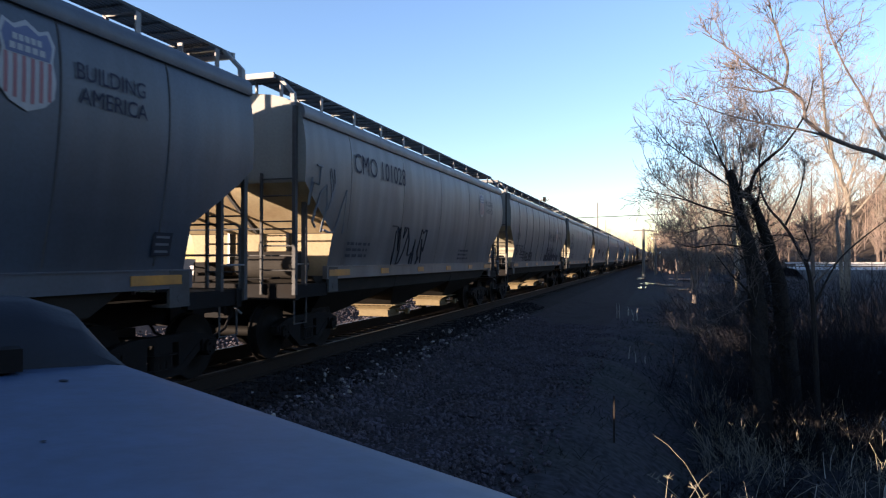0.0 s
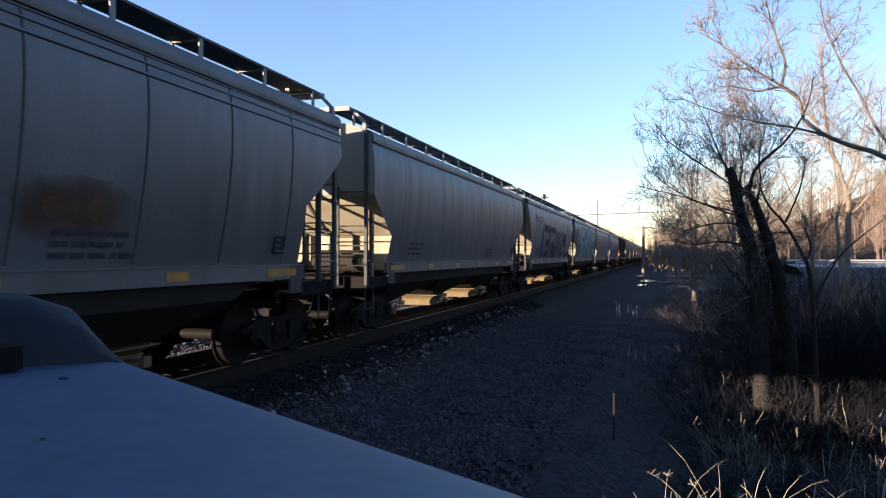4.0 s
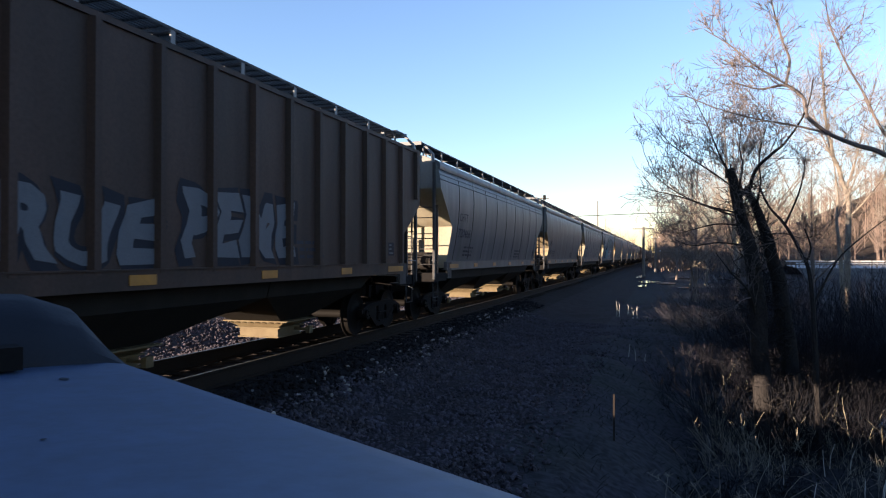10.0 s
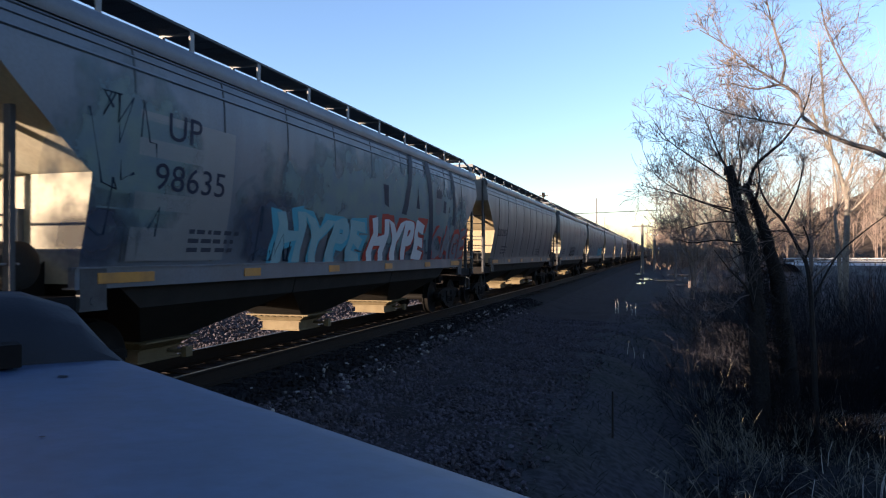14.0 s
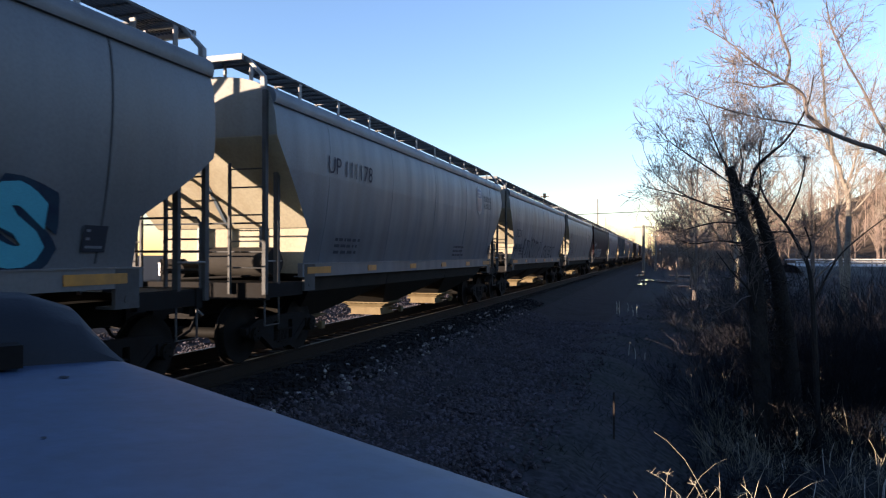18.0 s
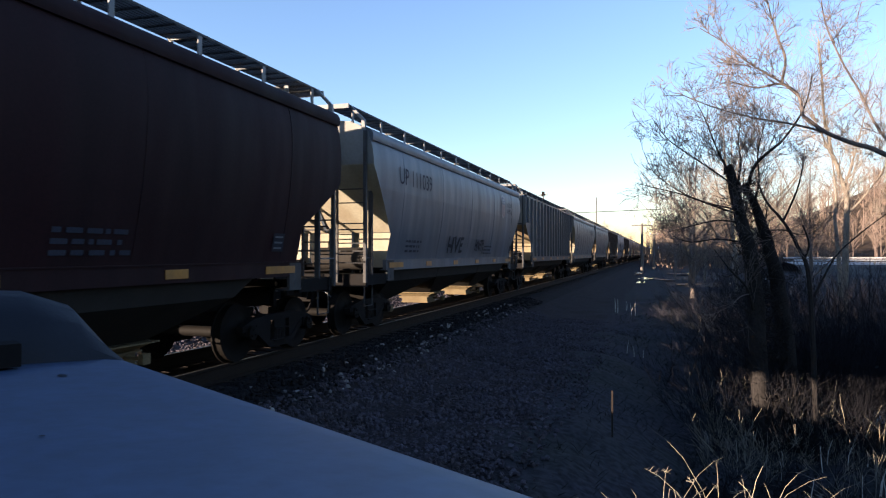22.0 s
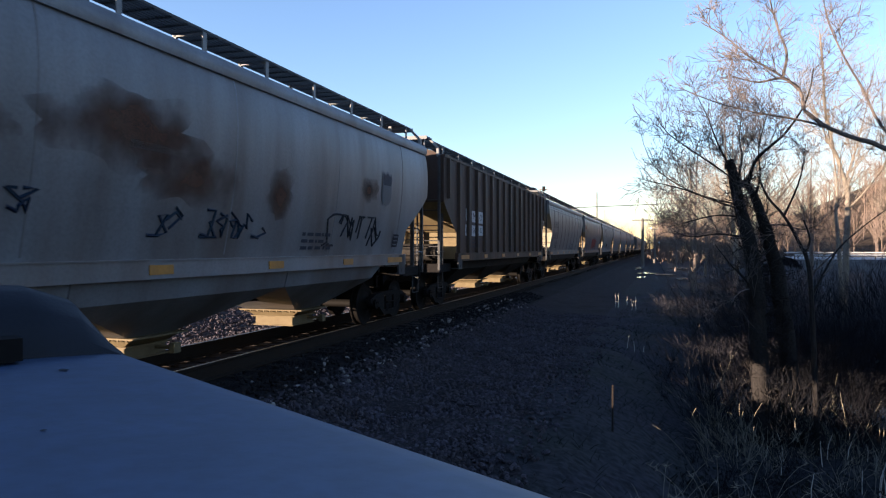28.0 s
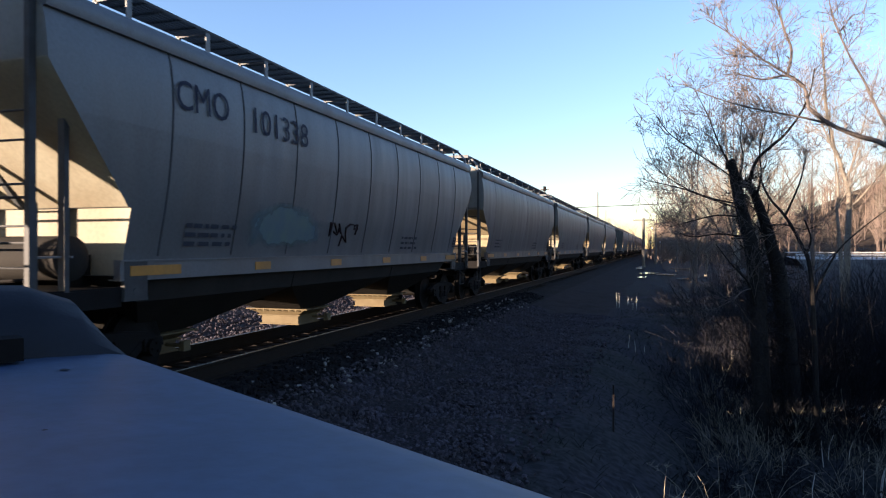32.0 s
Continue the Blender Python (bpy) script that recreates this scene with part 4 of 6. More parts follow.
def write_on(car, items, profile, seed, half):
    """All that is painted on one side of a wagon."""
    inks = {"INK": INK, "FADED": FADED, "BLACK": BLACK, "SILVER": SILVER, "CHALK": CHALK, "NAVY": NAVY, "AQUA": AQUA, "CYAN": CYAN, "CRIMSON": CRIMSON, "RUST": RUST, "MAROON": MAROON}
    for i, (what, y, z, w, h, ink, *more) in enumerate(items):
        if what == "@":
            shield(car, y, z, profile, h, ink == "SHIELD")
            if ink == "SHIELD":
                lettered("slogan", "BUILDING", y + 1.03, z + 0.02, 0.95, 0.17, car, INK, profile)
                lettered("slogan", "AMERICA", y + 1.06, z - 0.22, 0.95, 0.17, car, INK, profile)
        elif what == "~":
            scribble(car, y, z, w, h, inks[ink], profile, seed * 31 + i)
        elif what == "*":
            blotch("rust_patch", car, y, z, w, h, RUST, profile, seed + i)
        elif what == "#":
            block = {"PALEBLOCK": POST, "AQUABLOCK": AQUA, "CHALKBLOCK": CHALK}[ink]
            if ink == "AQUABLOCK":
                blotch("sprayed_cloud", car, y, 1.5, w, h - 0.1, AQUA_CLOUD, profile, seed, 0.2)
            else:
                patch("backing_panel", [(y - w / 2, z), (y + w / 2, z), (y + w / 2, z + h), (y - w / 2, z + h)], car, block, profile, 0.003)
        elif what == "navy letters":
            navy_letters(car, profile)
        elif what == "block letters":
            block_letters(car, profile)
        elif what == "dark strokes":
            dark_strokes(car, profile)
        elif what == "haze":
            blotch("sprayed_haze", car, y, z, w, h, {"RED": RED_HAZE, "NAVY": NAVY_HAZE}[ink], profile, seed + i, 0.25)
        elif what == "+":
            blotch("sprayed_cloud", car, y, z, w, h, CLOUD, profile, seed, 0.1)
        elif what == "^":
            for a in (0.35, 2.44, 4.54):
                o = (y - 0.36 * w + 0.13 * math.cos(a), z + 0.26 + 0.13 * math.sin(a))
                patch("company_mark", [(o[0] + r * math.cos(a + d), o[1] + r * math.sin(a + d)) for r, d in ((0.15, 0), (0.09, 1.2), (0.12, 2.6), (0.12, 3.7), (0.09, 5.1))], car, FADED, profile)
            for q in (-0.06, 0.16, 0.38):
                patch("company_mark", [(y + q * w - 0.16, z + 0.06), (y + q * w + 0.16, z + 0.06), (y + q * w + 0.13, z + 0.42), (y + q * w - 0.13, z + 0.42)], car, FADED, profile)
        elif not more:
            lettered("number", what, y, z, w, h, car, inks[ink], profile, 0.0, 0.008)
        elif more[0] == "tag":
            lettered("tag", what, y, z, w, h, car, inks[ink], profile, 0.028, 0.006, "sprayed tag", 0.12)
        else:
            lo = max(z, 1.5)
            lettered("graffiti_outline", what, y, lo, w, h - (lo - z), car, inks[more[0]], profile, 0.085, 0.006, "", 0.2, 0.06)
            lettered("graffiti", what, y, lo + 0.04, w * 0.96, (h - (lo - z)) * 0.92, car, inks[ink], profile, 0.055, 0.011, "sprayed block lettering", 0.2)
    marks = [it[0] for it in items if len(it) == 6 and it[0][0].isalnum()]
    if len(marks) == 2 and ink_on(items):
        light = ink_on(items) == "CHALK"
        end_number(car, marks[0], 0.45, 3.86, 0.42, 0.13, half, CHALK if light else INK)
        end_number(car, marks[1], 0.45, 3.64, 0.62, 0.13, half, CHALK if light else INK)
    plate = patch("data_plate", [(6.1, 1.72), (6.42, 1.72), (6.42, 2.0), (6.1, 2.0)], car, BLACK, profile, 0.006, "small black consolidated stencil")
    for q in (1.76, 1.845, 1.93):
        patch("data_line", [(6.14, q), (6.37 - 0.09 * (seed % 3) * (q > 1.8), q), (6.37 - 0.09 * (seed % 3) * (q > 1.8), q + 0.028), (6.14, q + 0.028)], plate, SILVER, profile, 0.010)
    for q in (-4.9, 2.6):
        bars(car, q, 1.95 if q < 0 else 1.9, profile)


WRITING = {}
WRITING[0] = [('@', 4.27, 3.45, 0, 0.8, 'SHIELD')]
WRITING[1] = [('@', 4.2, 3.4, 0, 0.75, 'SHIELD'), ('CMO 101028', -4.08, 3.31, 2.71, 0.38, 'INK'), ('~', -2.2, 1.54, 2.48, 0.86, 'BLACK'), ('~', -6.41, 2.15, 1.39, 1.11, 'SILVER')]
WRITING[2] = [('UP', -6.29, 2.49, 0.67, 0.26, 'FADED'), ('90730', -5.94, 1.84, 1.61, 0.43, 'INK'), ('@', 4.25, 2.98, 0, 0.74, 'SHIELD'), ('VELSER', -3.61, 1.57, 2.04, 0.38, 'BLACK', 'tag'), ('We will', 2.45, 2.56, 2.71, 0.6, 'INK'), ('deliver..', 2.59, 1.92, 2.74, 0.52, 'INK'), ('RIOTS', 3.15, 1.39, 4.59, 0.5, 'BLACK', 'FADED')]
WRITING[3] = [('CMO', -5.94, 2.93, 1.07, 0.34, 'INK'), ('22718', -5.81, 2.34, 1.45, 0.36, 'INK'), ('@', 4.27, 3.36, 0, 0.66, 'SHIELD')]
WRITING[4] = [('CMO', -5.81, 2.91, 1.09, 0.33, 'INK'), ('20553', -5.8, 2.28, 1.54, 0.35, 'INK'), ('*', -2.62, 2.08, 2.15, 0.59, 'RUST'), ('*', 2.33, 1.83, 1.68, 0.76, 'RUST')]
WRITING[6] = [('UP 111375', -5.26, 3.22, 2.14, 0.37, 'INK'), ('navy letters', 0, 0, 0, 0, ''), ('@', 4.21, 3.36, 0, 0.77, 'SHIELD')]
WRITING[7] = [('C M O', -5.16, 3.33, 0.87, 0.27, 'INK'), ('100089', -4.91, 2.83, 1.26, 0.25, 'INK'), ('block letters', 0, 0, 0, 0, ''), ('ME', -5.24, 2.07, 0.68, 0.51, 'BLACK', 'tag'), ('~', -6.58, 2.39, 1.02, 1.18, 'BLACK')]
WRITING[8] = [('UP', -6.17, 3.46, 0.57, 0.34, 'INK'), ('99751', -5.7, 2.89, 1.4, 0.35, 'INK'), ('@', 3.83, 3.38, 0, 0.75, 'SHIELD')]
WRITING[9] = [('CHTT', -6.06, 2.73, 1.16, 0.31, 'INK'), ('721508', -5.97, 2.11, 1.77, 0.35, 'INK'), ('delta', -3.92, 1.36, 3.47, 0.81, 'SILVER', 'BLACK'), ('DUSK', 0.05, 1.44, 2.55, 0.9, 'SILVER', 'BLACK'), ('DIRE', 3.93, 1.39, 5.1, 1.0, 'SILVER', 'BLACK'), ('@', 3.76, 3.15, 0, 0.78, 'SHIELD')]
WRITING[10] = [('TRUE', -2.42, 1.56, 3.02, 0.79, 'SILVER', 'BLACK'), ('PEME', 0.83, 1.63, 2.76, 0.94, 'SILVER', 'BLACK')]
WRITING[11] = [('CHTT', -5.83, 2.72, 0.86, 0.23, 'INK'), ('720466', -5.61, 2.26, 1.29, 0.25, 'INK')]
WRITING[12] = [('CEFX', -6.21, 2.31, 0.84, 0.22, 'INK'), ('12961', -6.12, 1.84, 0.92, 0.23, 'INK')]
WRITING[13] = [('UP', -5.56, 2.79, 0.41, 0.21, 'INK'), ('100020', -5.52, 2.3, 1.16, 0.24, 'INK')]
WRITING[14] = [('+', 1.9, 1.55, 12.6, 2.3, 'CLOUD'), ('+', -6.5, 1.6, 2.4, 2.3, 'CLOUD'), ('~', -6.7, 1.9, 1.3, 1.5, 'NAVY'), ('~', -3.4, 1.6, 1.0, 0.8, 'NAVY'), ('haze', -7.0, 1.5, 1.5, 0.9, 'NAVY'), ('haze', -3.6, 1.5, 2.0, 1.1, 'NAVY'), ('#', -5.57, 1.61, 1.79, 1.69, 'PALEBLOCK'), ('UP', -5.7, 3.03, 0.61, 0.32, 'INK'), ('98635', -5.52, 2.44, 1.33, 0.31, 'INK'), ('dark strokes', 0, 0, 0, 0, ''), ('HYPE', -1.81, 1.35, 3.4, 1.0, 'AQUA', 'CYAN'), ('HYPE', 1.82, 1.45, 3.4, 1.03, 'CHALK', 'CRIMSON'), ('CAGE', 5.7, 1.4, 3.15, 1.01, 'SILVER', 'CRIMSON'), ('@', 4.37, 3.07, 0, 0.71, 'PALE')]
WRITING[15] = [('20287', -5.51, 2.36, 1.55, 0.26, 'INK')]
WRITING[16] = [('BASHER', -0.54, 1.63, 2.62, 0.56, 'BLACK', 'tag'), ('~', -1.8, 1.41, 0.48, 0.4, 'BLACK'), ('~', -0.58, 1.38, 1.33, 0.25, 'BLACK'), ('@', 4.57, 3.38, 0, 0.77, 'SHIELD')]
WRITING[17] = [('CHTT', -6.33, 2.82, 1.22, 0.25, 'INK'), ('721890', -6.2, 2.22, 1.86, 0.28, 'INK'), ('DROPS', 3.44, 1.44, 4.42, 0.87, 'CYAN', 'NAVY'), ('@', 3.56, 2.98, 0, 0.48, 'PALE')]
WRITING[18] = [('UP 111178', -5.06, 3.12, 1.89, 0.3, 'INK'), ('@', 4.42, 3.42, 0, 0.85, 'SHIELD')]
WRITING[19] = [('SCFX', -5.95, 2.43, 1.13, 0.31, 'INK'), ('843403', -5.81, 1.85, 1.5, 0.3, 'INK'), ('UNKY', -2.52, 1.34, 4.29, 0.96, 'SILVER', 'FADED'), ('SEK', 2.39, 1.3, 3.88, 0.82, 'SILVER', 'FADED')]
WRITING[20] = [('CHTT', -6.21, 2.74, 1.19, 0.34, 'INK'), ('721219', -6.15, 2.11, 1.84, 0.35, 'INK'), ('@', 3.87, 3.09, 0, 0.69, 'SHIELD')]
WRITING[21] = [('NDYX', -6.28, 2.45, 1.02, 0.32, 'CHALK'), ('843304', -6.08, 1.91, 1.48, 0.31, 'CHALK'), ('#', -2.1, 1.13, 6.54, 0.83, 'AQUABLOCK'), ('MOSE', -2.37, 1.26, 4.71, 0.92, 'NAVY', 'CHALK')]
WRITING[22] = [('UP 111039', -5.12, 3.24, 2.27, 0.37, 'INK'), ('HVE', -1.33, 1.71, 1.49, 0.46, 'BLACK', 'tag'), ('HNPPJ', 1.41, 1.68, 1.06, 0.48, 'BLACK', 'tag'), ('@', 4.35, 3.41, 0, 0.83, 'SHIELD')]
WRITING[23] = [('UP', -4.56, 2.71, 0.86, 0.27, 'INK'), ('90032', -4.2, 2.17, 2.02, 0.23, 'FADED')]
WRITING[24] = [('#', -5.6, 2.64, 1.2, 0.44, 'PALEBLOCK'), ('#', -5.38, 2.16, 1.73, 0.4, 'PALEBLOCK'), ('CMO', -5.61, 2.7, 1.08, 0.34, 'INK'), ('101080', -5.39, 2.22, 1.61, 0.32, 'INK'), ('^', 4.26, 3.13, 2.23, 0.58, 'FADED')]
WRITING[25] = [('CMO', -5.35, 3.35, 1.1, 0.35, 'INK'), ('101056', -3.8, 3.33, 1.23, 0.34, 'INK')]
WRITING[27] = [('CMO', -5.08, 2.78, 1.15, 0.35, 'INK'), ('20678', -4.98, 2.17, 1.47, 0.36, 'INK'), ('*', -1.9, 2.5, 2.3, 0.95, 'RUST'), ('*', -0.9, 2.2, 1.9, 0.75, 'RUST'), ('*', 1.2, 2.1, 0.8, 0.8, 'RUST'), ('*', 4.5, 2.6, 0.8, 0.5, 'RUST'), ('*', -3.92, 2.57, 1.01, 0.48, 'RUST'), ('*', -5.08, 1.72, 1.53, 0.34, 'RUST'), ('~', -3.41, 2.03, 0.94, 0.22, 'NAVY'), ('~', -0.31, 1.84, 2.51, 0.35, 'NAVY'), ('~', 3.97, 1.74, 3.1, 0.57, 'BLACK'), ('@', 5.41, 2.94, 0, 0.71, 'PALE')]
WRITING[28] = [('#', -5.96, 2.52, 0.46, 0.36, 'CHALKBLOCK'), ('C', -5.97, 2.6, 0.27, 0.21, 'BLACK'), ('#', -5.19, 2.5, 0.58, 0.35, 'CHALKBLOCK'), ('M', -5.2, 2.59, 0.35, 0.19, 'BLACK'), ('#', -4.39, 2.49, 0.56, 0.37, 'CHALKBLOCK'), ('O', -4.4, 2.58, 0.28, 0.2, 'BLACK'), ('#', -6.0, 2.07, 0.47, 0.33, 'CHALKBLOCK'), ('10', -6.01, 2.14, 0.27, 0.18, 'BLACK'), ('#', -5.2, 2.07, 0.58, 0.33, 'CHALKBLOCK'), ('00', -5.21, 2.15, 0.35, 0.17, 'BLACK'), ('#', -4.4, 2.1, 0.53, 0.32, 'CHALKBLOCK'), ('02', -4.41, 2.19, 0.26, 0.15, 'BLACK')]
WRITING[29] = [('CMO', -5.5, 2.82, 1.14, 0.33, 'INK'), ('20214', -5.4, 2.23, 1.55, 0.34, 'INK'), ('@', 4.18, 3.31, 0, 0.76, 'SHIELD')]
WRITING[30] = [('UP', -5.88, 3.48, 0.52, 0.27, 'FADED'), ('99736', -5.39, 2.92, 1.45, 0.26, 'FADED'), ('haze', 0.45, 1.55, 4.4, 1.15, 'RED'), ('BOWP', 0.45, 1.66, 3.5, 0.85, 'CRIMSON', 'tag'), ('haze', -7.1, 3.1, 1.0, 0.4, 'RED'), ('@', 4.12, 3.38, 0, 0.8, 'SHIELD')]
WRITING[31] = [('CMO', -5.29, 3.36, 1.04, 0.36, 'INK'), ('101338', -3.39, 3.32, 1.55, 0.37, 'INK'), ('~', -0.9, 1.72, 1.3, 0.42, 'MAROON'), ('+', -3.0, 1.6, 2.6, 0.8, 'CLOUD')]

TRAIN = [tuple(w.split()) for w in (
    "seamed SLATE|smooth TAUPE|seamed GREY|smooth PALE|banded TAUPE|smooth GREY|smooth BLUISH|smooth GREY|smooth GREY|smooth BLUISH|ribbed BROWN|banded GREY|smooth TAUPE|banded PALE|banded BLUISH|"
    "banded TAUPE|smooth GREY|seamed GREY|smooth BLUISH|smooth BLUISH|smooth PALE|smooth MAROON|smooth BLUISH|ribbed SLATE|seamed PALE|seamed TAUPE|ribbed BROWN|smooth RUSTY|ribbed BROWN|banded GREY|"
    "smooth SLATE|seamed PALE|smooth TAUPE|smooth GREY|smooth TAUPE|smooth GREY|ribbed GREEN|smooth GREY|smooth TAUPE|smooth GREY|smooth BLUISH|smooth TAUPE|smooth GREY|smooth MAROON|smooth GREY").split("|")]
NOTES = {1: "with faded number and scribble", 2: "with a painted slogan and tags", 3: "with a large stencilled number", 4: "with rust scars", 6: "with navy and silver graffiti",
         7: "with pale aqua block graffiti", 9: "with outlined silver graffiti", 10: "with white block graffiti", 14: "covered in green and red graffiti", 16: "with a black scrawled tag",
         17: "with small cyan graffiti", 19: "with white and silver graffiti", 21: "with a dark outlined graffito", 22: "with two small black tags", 24: "with number on pale panels", 27: "with rust blotches",
         28: "with lettered white squares", 30: "with a red graffito", 31: "with number near the roof"}


# ---- the train ----
PAINTS = {"GREY": GREY, "PALE": PALE, "BLUISH": BLUISH, "SLATE": SLATE, "TAUPE": TAUPE, "RUSTY": RUSTY, "BROWN": BROWN, "MAROON": MAROON, "GREEN": GREEN}
NOTE = {"GREY": "grey", "PALE": "pale grey", "BLUISH": "blue-grey", "SLATE": "slate-blue", "TAUPE": "dusty grey", "RUSTY": "rust-stained grey", "BROWN": "dark brown", "MAROON": "maroon", "GREEN": "dark green"}
SHAPE = {"smooth": "smooth-sided", "seamed": "seam-welded", "banded": "seam-welded", "ribbed": "rib-sided"}
CARS = []


def make_train():
    ends = list(ENDS)
    while len(ends) < len(TRAIN):
        ends.append(ends[-1] + 17.35)
    for k, (kind, colour) in enumerate(TRAIN):
        length = round(ends[k] - ends[k - 1], 2) if k else 17.4
        car = build_car(kind, length, PAINTS[colour], colour)
        note = NOTES.get(k, "with small data stencils")
        tagged(car, f"{NOTE[colour]} {SHAPE[kind]} covered hopper wagon {note}", "freight wagon", "wagons of the train")
        half = length / 2 - GAP / 2
        CARS.append((car, ends[k] - half, half))
        if k < 34:
            write_on(car, WRITING.get(k, []), FLAT if kind == "ribbed" else SIDE, k, half)


make_train()


# ---- trees ----
def limb(mesh, pts, r0, r1, n=7):
    """A smooth tapering limb through the points."""
    p = [Vector(q) for q in pts]
    fine = []
    for i in range(len(p) - 1):
        a, b, c, d = p[max(i - 1, 0)], p[i], p[i + 1], p[min(i + 2, len(p) - 1)]
        for s in range(4):
            t = s / 4
            fine.append(0.5 * ((2 * b) + (c - a) * t + (2 * a - 5 * b + 4 * c - d) * t * t + (3 * b - a - 3 * c + d) * t ** 3))
    fine.append(p[-1])
    k = len(fine) - 1
    radii = [r0 + (r1 - r0) * (i / k) ** 0.8 for i in range(k + 1)]
    fine = [q + Vector((noise.noise(q * 2.1), noise.noise(q * 2.1 + Vector((9, 0, 0))), noise.noise(q * 2.1 + Vector((0, 9, 0))))) * min(0.05, radii[i] * 0.5) for i, q in enumerate(fine)]
    mesh.tube(fine, radii, n)
    return fine, radii


def sprout(mesh, rng, start, way, length, radius, depth, spread=0.75, lift=0.25, kids=5, droop=0.0, bend=0.10, least=0.0026):
    """A twig with side twigs, level by level."""
    steps = 5 if depth else 3
    pts, p, w = [Vector(start)], Vector(start), Vector(way).normalized()
    for i in range(steps):
        w = (w + Vector((rng.uniform(-1, 1), rng.uniform(-1, 1), rng.uniform(-1, 1))) * bend + Vector((0, 0, lift * 0.12 - droop * 0.2))).normalized()
        p = p + w * (length / steps)
        pts.append(p.copy())
    mesh.tube(pts, [max(least, radius * (1 - 0.75 * i / steps)) for i in range(steps + 1)], 4 if depth > 1 else 3)
    if depth:
        for c in range(kids):
            i = rng.randint(1, steps)
            q = pts[i - 1].lerp(pts[i], rng.random())
            side = Vector((rng.uniform(-1, 1), rng.uniform(-1, 1), rng.uniform(-0.6, 1))).normalized()
            d = ((pts[i] - pts[i - 1]).normalized() + side * spread).normalized()
            sprout(mesh, rng, q, d, length * rng.uniform(0.48, 0.92) * (1.15 - 0.4 * i / steps), radius * 0.6, depth - 1, spread, lift, kids, droop, bend, least)


def dress(mesh, rng, fine, radii, count, length, depth=2, start=0.2, kids=5, lift=0.3, droop=0.0, thin=0.5):
    k = len(fine) - 1
    for _ in range(count):
        i = min(k - 1, int(k * (start + (1 - start) * rng.random())))
        way = (fine[i + 1] - fine[i]).normalized()
        side = Vector((rng.uniform(-1, 1), rng.uniform(-1, 1), rng.uniform(-0.5, 1))).normalized()
        size = length * rng.uniform(0.55, 1.1) * (1.1 - 0.5 * i / k)
        sprout(mesh, rng, fine[i], way * 0.9 + side * 1.0, size, max(0.007, min(radii[i] * thin, size * 0.010)), depth, 1.0, lift, kids, droop, 0.24, 0.0028)


def tree(name, limbs, label, bark, twigs_mat, seed, count, length, depth=2, kids=5, base=(0, 0, 0), droop=0.0):
    """limbs: (points, radius at start, radius at end, twigs on it). Parts: trunk, limbs, crown of twigs."""
    rng = random.Random(seed)
    root = new(name)
    root.location = base
    off = Vector(base)
    crown = Mesh()
    for i, (pts, r0, r1, share) in enumerate(limbs):
        m = Mesh()
        fine, radii = limb(m, [Vector(p) - off for p in pts], r0, r1, 10 if r0 > 0.1 else 7)
        part("trunk" if i == 0 else "limb", m, bark, root, smooth=True)
        dress(crown, rng, fine, radii, int(count * share), length, depth, 0.15 if i else 0.45, kids, droop=droop)
    part("crown", crown, twigs_mat, root, "fine bare twigs")
    tagged(root, label, "tree", "bare trees")
    return root


